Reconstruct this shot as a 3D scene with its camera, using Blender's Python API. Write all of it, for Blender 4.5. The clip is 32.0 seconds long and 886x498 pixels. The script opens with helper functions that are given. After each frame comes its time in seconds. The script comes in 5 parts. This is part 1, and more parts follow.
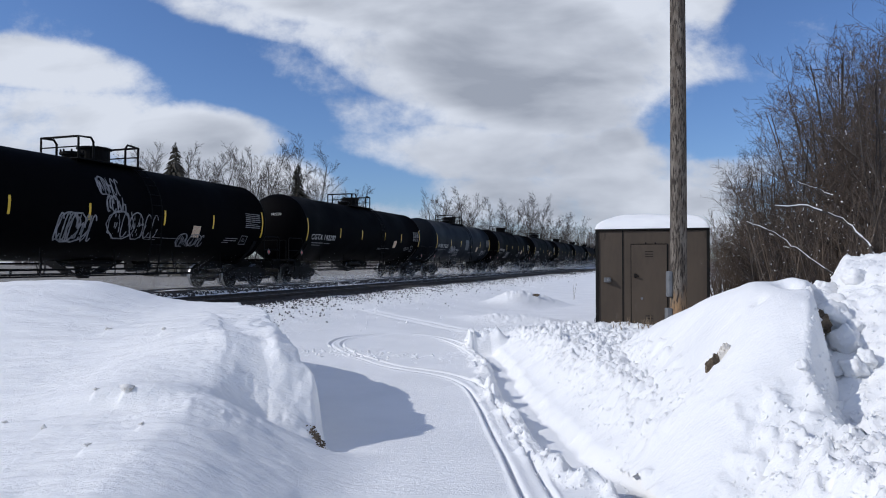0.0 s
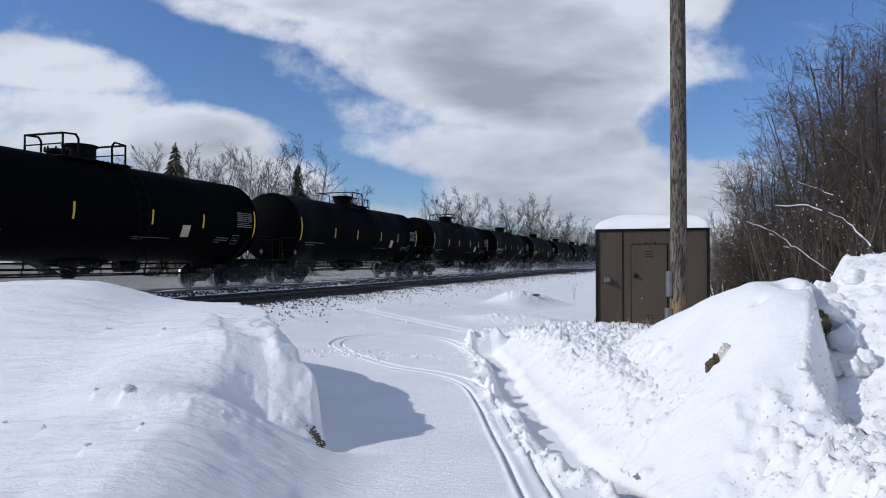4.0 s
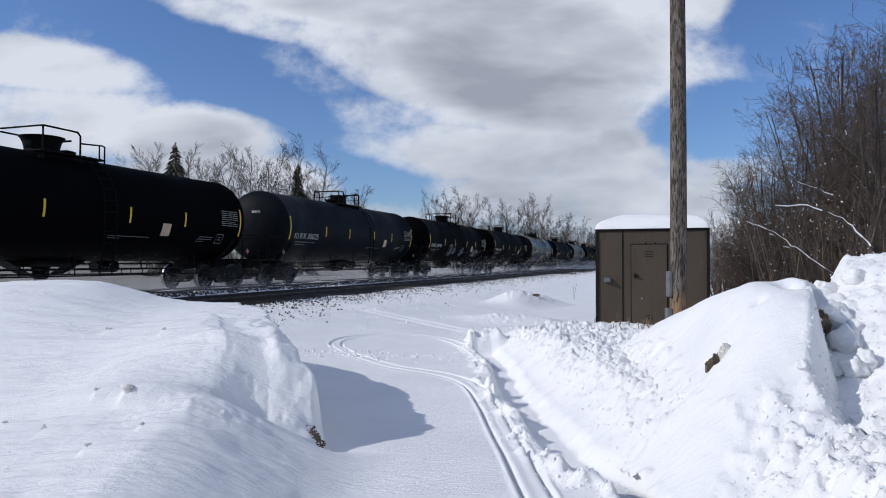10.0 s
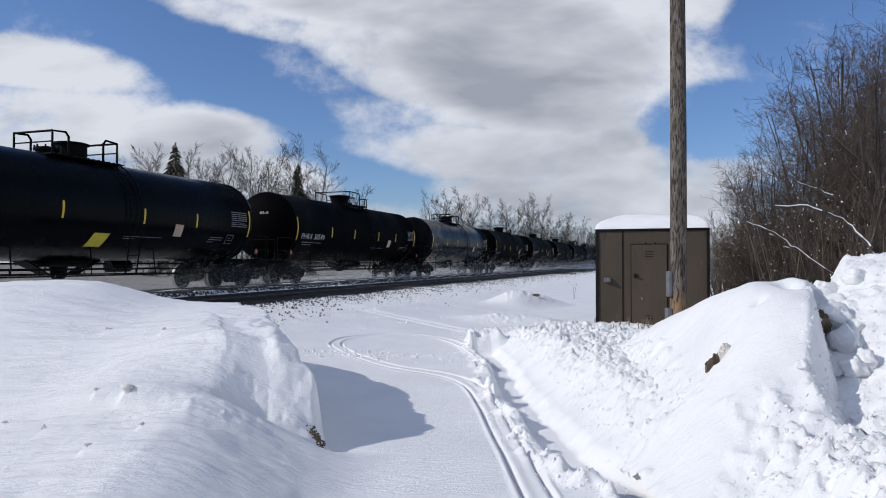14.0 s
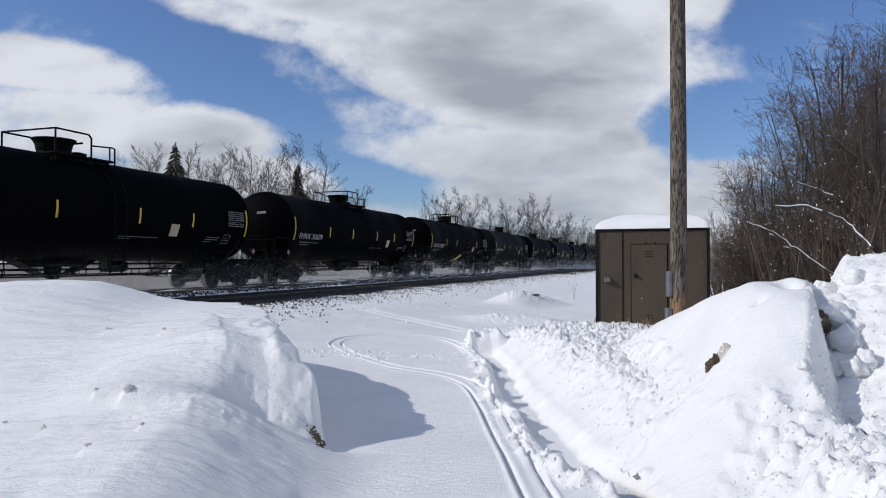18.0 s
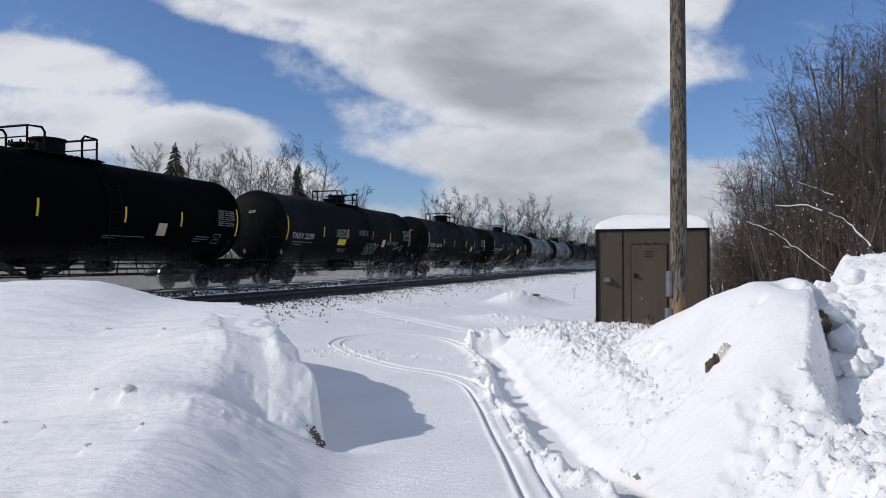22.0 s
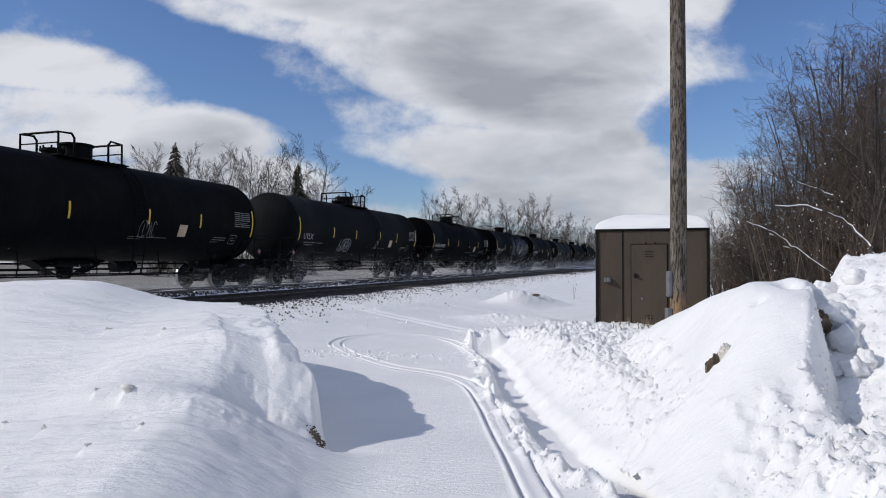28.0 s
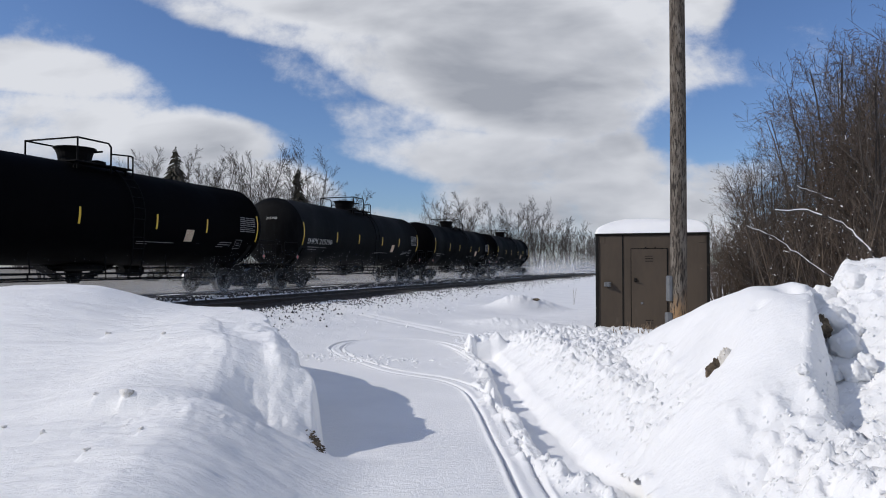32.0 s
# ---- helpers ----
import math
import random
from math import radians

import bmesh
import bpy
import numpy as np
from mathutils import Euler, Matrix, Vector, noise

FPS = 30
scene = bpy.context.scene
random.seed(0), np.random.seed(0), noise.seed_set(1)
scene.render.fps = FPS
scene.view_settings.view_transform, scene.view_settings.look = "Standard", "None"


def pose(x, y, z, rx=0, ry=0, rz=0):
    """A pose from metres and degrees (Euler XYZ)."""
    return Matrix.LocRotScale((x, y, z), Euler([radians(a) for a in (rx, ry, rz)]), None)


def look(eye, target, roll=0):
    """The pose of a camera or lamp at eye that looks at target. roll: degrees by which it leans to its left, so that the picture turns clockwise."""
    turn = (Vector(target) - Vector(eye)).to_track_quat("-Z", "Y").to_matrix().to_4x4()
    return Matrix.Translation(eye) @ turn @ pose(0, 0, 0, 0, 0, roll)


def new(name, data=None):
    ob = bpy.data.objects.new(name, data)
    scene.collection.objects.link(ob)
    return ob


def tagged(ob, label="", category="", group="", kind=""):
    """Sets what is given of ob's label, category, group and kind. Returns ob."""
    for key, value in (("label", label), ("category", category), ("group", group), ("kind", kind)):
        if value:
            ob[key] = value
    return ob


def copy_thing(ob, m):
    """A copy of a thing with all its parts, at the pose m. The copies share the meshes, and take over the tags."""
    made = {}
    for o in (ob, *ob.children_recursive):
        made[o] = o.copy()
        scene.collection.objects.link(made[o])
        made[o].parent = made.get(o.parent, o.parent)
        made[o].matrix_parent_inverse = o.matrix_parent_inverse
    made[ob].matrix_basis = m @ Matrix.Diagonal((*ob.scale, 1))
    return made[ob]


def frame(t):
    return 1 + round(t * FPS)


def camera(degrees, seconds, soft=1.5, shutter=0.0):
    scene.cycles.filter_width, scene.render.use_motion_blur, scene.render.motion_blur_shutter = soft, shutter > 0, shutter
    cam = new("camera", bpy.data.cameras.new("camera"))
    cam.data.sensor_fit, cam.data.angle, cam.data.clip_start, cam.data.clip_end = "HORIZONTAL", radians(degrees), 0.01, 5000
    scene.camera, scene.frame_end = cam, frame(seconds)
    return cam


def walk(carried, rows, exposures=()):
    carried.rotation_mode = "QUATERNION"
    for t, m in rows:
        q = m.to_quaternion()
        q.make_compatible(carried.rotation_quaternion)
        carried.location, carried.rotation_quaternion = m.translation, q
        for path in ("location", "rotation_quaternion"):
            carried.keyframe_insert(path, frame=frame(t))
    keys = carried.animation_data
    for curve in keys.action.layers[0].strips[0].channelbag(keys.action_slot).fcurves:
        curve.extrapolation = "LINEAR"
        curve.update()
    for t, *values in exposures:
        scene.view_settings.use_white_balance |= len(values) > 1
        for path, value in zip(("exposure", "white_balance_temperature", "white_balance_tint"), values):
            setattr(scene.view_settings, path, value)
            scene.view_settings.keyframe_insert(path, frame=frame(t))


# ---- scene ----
# ---- the camera and its path ----
cam = camera(65.45, 32.0, soft=1.0)
EYE = (0.0, 0.0, 1.6)


def aim(tilt):
    return pose(*EYE, 90 + tilt, 0, 0)


walk(cam, [(0, aim(1.08)), (15, aim(1.08)), (30.4, aim(1.08)), (31, aim(1.22)), (31.5, aim(1.37)), (32, aim(1.45))],
     [(0, -0.06, 6200, 10), (7, -0.06, 6200, 10), (12, -0.05, 6340, 10), (18, -0.05, 6510, 10), (32, -0.06, 6600, 10)])

# ---- world, sun ----
SUN_AZ, SUN_EL = 258.0, 31.5      # degrees: where the sun stands, clockwise from +Y, and its height


def nodes_of(owner):
    owner.use_nodes = True
    nt = owner.node_tree
    nt.nodes.clear()
    return nt


def put(nt, kind, _in=None, **props):
    n = nt.nodes.new(kind)
    for k, v in props.items():
        if k == "operation": n.operation = v
        elif k == "blend_type": n.blend_type = v
        elif k == "data_type": n.data_type = v
        elif k == "sky_type": n.sky_type = v
        elif k == "vector_type": n.vector_type = v
    for k, v in (_in or {}).items():
        if hasattr(v, "is_linked"):
            nt.links.new(v, n.inputs[k])
        else:
            n.inputs[k].default_value = v
    return n


def calc(nt, op, a, b=0.0, c=None, clamp=False):
    n = put(nt, "ShaderNodeMath", {0: a, 1: b} if c is None else {0: a, 1: b, 2: c}, operation=op)
    n.use_clamp = clamp
    return n.outputs[0]


def remap(nt, v, lo, hi, a=0.0, b=1.0, smooth=True):
    n = put(nt, "ShaderNodeMapRange", {"Value": v, "From Min": lo, "From Max": hi, "To Min": a, "To Max": b})
    n.interpolation_type = "SMOOTHSTEP" if smooth else "LINEAR"
    return n.outputs[0]


def blend(nt, f, a, b):
    n = put(nt, "ShaderNodeMix", data_type="RGBA")
    n.inputs[0].default_value = 0.5
    for i, v in ((0, f), (6, a), (7, b)):
        if hasattr(v, "is_linked"):
            nt.links.new(v, n.inputs[i])
        else:
            n.inputs[i].default_value = v
    return n.outputs[2]


def fbm(nt, vec, scale, detail=5.0, rough=0.55, distort=0.0):
    return put(nt, "ShaderNodeTexNoise", {"Vector": vec, "Scale": scale, "Detail": detail, "Roughness": rough, "Distortion": distort}).outputs["Fac"]


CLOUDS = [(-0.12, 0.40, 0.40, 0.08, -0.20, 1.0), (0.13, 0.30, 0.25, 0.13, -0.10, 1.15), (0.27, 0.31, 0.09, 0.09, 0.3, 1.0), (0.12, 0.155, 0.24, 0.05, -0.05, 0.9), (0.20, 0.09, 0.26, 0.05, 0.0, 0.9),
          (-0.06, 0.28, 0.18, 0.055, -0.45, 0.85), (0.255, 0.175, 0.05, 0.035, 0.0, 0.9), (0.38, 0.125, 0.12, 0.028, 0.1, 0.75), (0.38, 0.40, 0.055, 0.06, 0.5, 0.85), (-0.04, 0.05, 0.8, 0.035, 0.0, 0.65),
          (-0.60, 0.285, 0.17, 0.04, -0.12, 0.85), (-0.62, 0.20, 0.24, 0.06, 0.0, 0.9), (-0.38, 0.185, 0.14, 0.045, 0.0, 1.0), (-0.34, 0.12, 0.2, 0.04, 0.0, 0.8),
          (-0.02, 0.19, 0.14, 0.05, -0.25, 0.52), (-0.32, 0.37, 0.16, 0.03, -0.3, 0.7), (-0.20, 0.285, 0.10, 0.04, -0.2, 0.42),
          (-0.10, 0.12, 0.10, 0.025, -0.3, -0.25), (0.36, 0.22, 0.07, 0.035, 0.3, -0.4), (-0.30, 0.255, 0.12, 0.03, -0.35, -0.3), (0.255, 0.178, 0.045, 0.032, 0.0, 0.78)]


def make_sky():
    world = bpy.data.worlds.new("sky")
    scene.world = world
    nt = nodes_of(world)
    sky = put(nt, "ShaderNodeTexSky", sky_type="NISHITA")
    sky.sun_disc = False
    sky.sun_elevation, sky.sun_rotation = radians(SUN_EL), radians(SUN_AZ)
    sky.air_density, sky.dust_density, sky.ozone_density = 1.0, 0.4, 2.0
    way = put(nt, "ShaderNodeTexCoord").outputs["Generated"]
    sep = put(nt, "ShaderNodeSeparateXYZ", {0: way}).outputs
    # clouds lie on a flat sheet high above: direction / height of direction
    up = calc(nt, "ADD", calc(nt, "MAXIMUM", sep[2], 0.0), 0.12)
    flat = put(nt, "ShaderNodeCombineXYZ", {0: calc(nt, "DIVIDE", sep[0], up), 1: calc(nt, "DIVIDE", sep[1], up), 2: sep[2]}).outputs[0]
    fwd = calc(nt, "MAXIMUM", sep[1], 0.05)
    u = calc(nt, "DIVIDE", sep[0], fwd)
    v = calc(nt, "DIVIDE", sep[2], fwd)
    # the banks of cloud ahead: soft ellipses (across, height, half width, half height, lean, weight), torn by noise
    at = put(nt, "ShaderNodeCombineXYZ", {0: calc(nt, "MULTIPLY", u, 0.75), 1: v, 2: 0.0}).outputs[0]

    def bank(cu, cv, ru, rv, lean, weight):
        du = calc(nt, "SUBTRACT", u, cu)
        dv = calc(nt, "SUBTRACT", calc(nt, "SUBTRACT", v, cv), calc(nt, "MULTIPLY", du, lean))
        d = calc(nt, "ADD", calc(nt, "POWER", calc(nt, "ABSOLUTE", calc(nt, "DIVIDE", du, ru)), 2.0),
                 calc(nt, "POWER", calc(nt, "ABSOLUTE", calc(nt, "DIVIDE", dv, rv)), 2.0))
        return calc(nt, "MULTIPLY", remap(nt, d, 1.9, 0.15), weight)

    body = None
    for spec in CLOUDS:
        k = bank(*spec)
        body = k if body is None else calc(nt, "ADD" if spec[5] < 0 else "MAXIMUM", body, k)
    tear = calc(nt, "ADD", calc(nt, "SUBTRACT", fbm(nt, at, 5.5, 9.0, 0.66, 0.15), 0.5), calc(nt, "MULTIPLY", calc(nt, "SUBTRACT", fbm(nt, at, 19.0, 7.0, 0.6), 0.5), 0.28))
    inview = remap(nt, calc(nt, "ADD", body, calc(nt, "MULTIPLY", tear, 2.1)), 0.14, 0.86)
    # elsewhere the same broken cloud goes on
    around = remap(nt, fbm(nt, flat, 0.5, 6.0, 0.55, 0.2), 0.435, 0.60)
    front = remap(nt, sep[1], 0.45, 0.62)
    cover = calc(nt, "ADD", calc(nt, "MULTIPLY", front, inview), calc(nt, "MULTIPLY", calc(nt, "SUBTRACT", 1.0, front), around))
    # billows: bright towards the sun, grey underneath and where the bank is thick
    layer = put(nt, "ShaderNodeMapping", {"Vector": at, "Scale": (1.0, 1.9, 1.0)}).outputs[0]
    toward = put(nt, "ShaderNodeMapping", {"Vector": layer, "Location": (-0.03, 0.05, 0.0)}).outputs[0]
    billow = calc(nt, "SUBTRACT", fbm(nt, layer, 5.0, 6.0, 0.5, 0.3), fbm(nt, toward, 5.0, 6.0, 0.5, 0.3))
    thick = remap(nt, body, 0.78, 1.15)
    grey = calc(nt, "ADD", calc(nt, "MULTIPLY", thick, 0.62), calc(nt, "ADD", remap(nt, fbm(nt, layer, 3.1, 4.0, 0.5), 0.36, 0.64, -0.16, 0.40), calc(nt, "ADD", calc(nt, "MULTIPLY", billow, -1.9), remap(nt, v, 0.20, 0.05, 0.0, 0.50))), clamp=True)
    cloud = blend(nt, grey, (6.3, 6.55, 7.1, 1), (3.0, 3.25, 3.8, 1))
    tint = put(nt, "ShaderNodeMix", data_type="RGBA", blend_type="MULTIPLY")
    tint.inputs[0].default_value = 1.0
    nt.links.new(sky.outputs[0], tint.inputs[6])
    tint.inputs[7].default_value = (0.60, 0.72, 0.97, 1)
    both = blend(nt, cover, tint.outputs[2], cloud)
    bg = put(nt, "ShaderNodeBackground", {"Color": both, "Strength": 0.115})
    out = put(nt, "ShaderNodeOutputWorld", {"Surface": bg.outputs[0]})
    return out


make_sky()
sun = new("sun", bpy.data.lights.new("sun", "SUN"))
sun.data.energy, sun.data.angle, sun.data.color = 2.85, radians(0.53), (1.0, 0.96, 0.905)
_a, _e = radians(SUN_AZ), radians(SUN_EL)
SUNWARD = Vector((math.sin(_a) * math.cos(_e), math.cos(_a) * math.cos(_e), math.sin(_e)))
sun.matrix_world = look(SUNWARD * 60, (0, 0, 0))


# ---- materials ----
def material(name, colour, rough=0.6, metal=0.0, vary=0.25, scale=6.0, bump=0.0, bump_scale=40.0, second=None, spots=(0.5, 0.7), coords="Object", random=0.0, spec=0.5, coat=0.0, stretch=0.0, island=0.0):
    """A surface of one colour with cloudy variation at two sizes, patches of a second colour, and fine relief."""
    m = bpy.data.materials.new(name)
    nt = nodes_of(m)
    at = put(nt, "ShaderNodeTexCoord").outputs[coords]
    if stretch:
        at = put(nt, "ShaderNodeMapping", {"Vector": at, "Scale": (1.0, 1.0, stretch)}).outputs[0]
    big = fbm(nt, at, scale, 4.0)
    fine = fbm(nt, at, scale * 9, 3.0)
    c = tuple(colour) + (1,)
    lo = tuple(x * (1 - vary) for x in colour) + (1,)
    hi = tuple(min(1, x * (1 + vary)) for x in colour) + (1,)
    col = blend(nt, remap(nt, calc(nt, "ADD", calc(nt, "MULTIPLY", big, 0.65), calc(nt, "MULTIPLY", fine, 0.35)), 0.32, 0.68), lo, hi)
    if second:
        patch = remap(nt, fbm(nt, at, scale * 2.3, 6.0, 0.65), spots[0], spots[1])
        col = blend(nt, patch, col, tuple(second) + (1,))
    if island:
        r = put(nt, "ShaderNodeNewGeometry").outputs["Random Per Island"]
        col = put(nt, "ShaderNodeHueSaturation", {"Color": col, "Saturation": remap(nt, r, 0, 1, 1.15, 0.75, False), "Value": remap(nt, r, 0, 1, 1 - island, 1 + island * 1.4, False)}).outputs[0]
    if random:
        r = put(nt, "ShaderNodeObjectInfo").outputs["Random"]
        hsv = put(nt, "ShaderNodeHueSaturation", {"Color": col, "Value": remap(nt, r, 0, 1, 1 - random, 1 + random, False)})
        col = hsv.outputs[0]
    sh = put(nt, "ShaderNodeBsdfPrincipled", {"Base Color": col, "Metallic": metal, "Specular IOR Level": spec, "Coat Weight": coat,
             "Roughness": remap(nt, fine, 0.3, 0.7, max(0.02, rough - 0.08), min(1, rough + 0.08), False)})
    if bump:
        b = put(nt, "ShaderNodeBump", {"Height": fbm(nt, at, bump_scale, 5.0, 0.6), "Strength": 0.7, "Distance": bump})
        nt.links.new(b.outputs[0], sh.inputs["Normal"])
    put(nt, "ShaderNodeOutputMaterial", {"Surface": sh.outputs[0]})
    return m


def snow_material(name, rough_patch=False):
    m = bpy.data.materials.new(name)
    nt = nodes_of(m)
    at = put(nt, "ShaderNodeTexCoord").outputs["Object"]
    big = fbm(nt, at, 0.9, 4.0)
    fine = fbm(nt, at, 55.0, 4.0, 0.7)
    col = blend(nt, remap(nt, big, 0.3, 0.7), (0.83, 0.828, 0.822, 1), (0.885, 0.88, 0.872, 1))
    dirt = remap(nt, fbm(nt, at, 30.0, 2.0), 0.76, 0.84)
    col = blend(nt, calc(nt, "MULTIPLY", dirt, 0.25), col, (0.3, 0.27, 0.24, 1))
    sh = put(nt, "ShaderNodeBsdfPrincipled", {"Base Color": col, "Roughness": 0.75, "Specular IOR Level": 0.25,
             "Subsurface Weight": 0.0})
    stretch = put(nt, "ShaderNodeMapping", {"Vector": at, "Scale": (1.0, 2.6, 1.0), "Rotation": (0, 0, 0.25)}).outputs[0]
    relief = calc(nt, "ADD", calc(nt, "MULTIPLY", fbm(nt, stretch, 9.0, 7.0, 0.68), 1.0), calc(nt, "MULTIPLY", fine, 0.4))
    b = put(nt, "ShaderNodeBump", {"Height": relief, "Strength": 0.55, "Distance": 0.055 if rough_patch else 0.034})
    nt.links.new(b.outputs[0], sh.inputs["Normal"])
    put(nt, "ShaderNodeOutputMaterial", {"Surface": sh.outputs[0]})
    return m


SNOW = snow_material("snow")
SNOW_ROUGH = snow_material("broken_snow", True)
STONE = material("crushed_stone", (0.06, 0.055, 0.052), 0.9, vary=0.5, scale=2, bump=0.03, bump_scale=18)
RAIL = material("rail_steel", (0.045, 0.036, 0.032), 0.55, 0.5, second=(0.10, 0.055, 0.035), scale=4)
RAIL_TOP = material("rail_head", (0.10, 0.09, 0.085), 0.5, 0.4)
TIE = material("sleeper_wood", (0.07, 0.055, 0.045), 0.9, vary=0.4, bump=0.004)


def tank_paint(name, colour, rough, coat=0.0, dust=0.25, spec=0.12):
    """Tank paint with a film of blown snow and road dirt, thicker low down on the shell."""
    m = bpy.data.materials.new(name)
    nt = nodes_of(m)
    at = put(nt, "ShaderNodeTexCoord").outputs["Object"]
    run = put(nt, "ShaderNodeMapping", {"Vector": at, "Scale": (1.0, 1.0, 0.18)}).outputs[0]
    streak = remap(nt, fbm(nt, run, 5.0, 5.0, 0.65), 0.45, 0.75)
    cloud = fbm(nt, at, 0.8, 4.0)
    r = put(nt, "ShaderNodeObjectInfo").outputs["Random"]
    base = put(nt, "ShaderNodeHueSaturation", {"Color": tuple(colour) + (1,), "Value": remap(nt, r, 0, 1, 0.75, 1.3, False)}).outputs[0]
    film = calc(nt, "MULTIPLY", calc(nt, "ADD", calc(nt, "MULTIPLY", streak, 0.5), remap(nt, cloud, 0.35, 0.7, 0.0, 0.6)), dust)
    col = blend(nt, film, base, (0.10, 0.105, 0.11, 1))
    sh = put(nt, "ShaderNodeBsdfPrincipled", {"Base Color": col, "Coat Weight": coat, "Coat Roughness": 0.18,
             "Roughness": remap(nt, cloud, 0.3, 0.7, rough - 0.06, rough + 0.1, False), "Specular IOR Level": spec})
    dent = put(nt, "ShaderNodeBump", {"Height": fbm(nt, at, 1.2, 2.0), "Strength": 0.25, "Distance": 0.03})
    nt.links.new(dent.outputs[0], sh.inputs["Normal"])
    put(nt, "ShaderNodeOutputMaterial", {"Surface": sh.outputs[0]})
    return m


TANK_BLACK = tank_paint("black_tank_paint", (0.0016, 0.0016, 0.002), 0.65, dust=0.012, spec=0.02)
TANK_SLATE = tank_paint("slate_tank_paint", (0.0045, 0.006, 0.0088), 0.55, dust=0.045, spec=0.05)
TANK_GLOSS = tank_paint("glossy_black_tank_paint", (0.0025, 0.0028, 0.0034), 0.24, 0.0, 0.015, 0.05)
TANK_GREY = tank_paint("dusty_black_tank_paint", (0.0052, 0.0055, 0.006), 0.65, dust=0.06, spec=0.04)
IRON = material("black_iron", (0.003, 0.003, 0.0034), 0.7, 0.0, second=(0.006, 0.0055, 0.005), scale=3, spec=0.08)
TRUCK = material("truck_casting", (0.006, 0.0055, 0.0055), 0.8, 0.0, second=(0.014, 0.012, 0.011), spec=0.15, scale=4, bump=0.004)
WHEEL = material("wheel_steel", (0.007, 0.0065, 0.006), 0.65, 0.0, second=(0.012, 0.010, 0.009), spec=0.15, scale=5)
TREAD = material("wheel_tread", (0.22, 0.22, 0.22), 0.38, 1.0)
YELLOW = material("yellow_reflector", (0.72, 0.47, 0.03), 0.35, vary=0.12)
DIM_WHITE = material("worn_white_stencil", (0.18, 0.18, 0.18), 0.7, vary=0.4, second=(0.08, 0.08, 0.08), spots=(0.45, 0.75))
WHITE = material("white_stencil", (0.5, 0.5, 0.49), 0.6, vary=0.2, second=(0.3, 0.3, 0.3), spots=(0.55, 0.8))
CHALK = material("chalk_white_paint", (0.20, 0.20, 0.21), 0.7, vary=0.4, second=(0.08, 0.08, 0.085), spots=(0.5, 0.75), scale=3)
PLACARD = material("placard_buff", (0.62, 0.50, 0.34), 0.5, vary=0.15, second=(0.5, 0.28, 0.2), spots=(0.5, 0.6), scale=8)
PLACARD_RED = material("placard_red", (0.45, 0.10, 0.08), 0.5)
PLACARD_YELLOW = material("placard_yellow", (0.70, 0.58, 0.05), 0.5, vary=0.15)
PALE = material("pale_panel", (0.06, 0.064, 0.07), 0.6, vary=0.15)


# ---- helpers for building ----
def mesh_of(name, verts, faces, mat, smooth=False):
    me = bpy.data.meshes.new(name)
    me.from_pydata([tuple(v) for v in verts], [], faces)
    if smooth:
        me.shade_smooth()
    for m in (mat if isinstance(mat, (list, tuple)) else [mat]):
        me.materials.append(m)
    return me


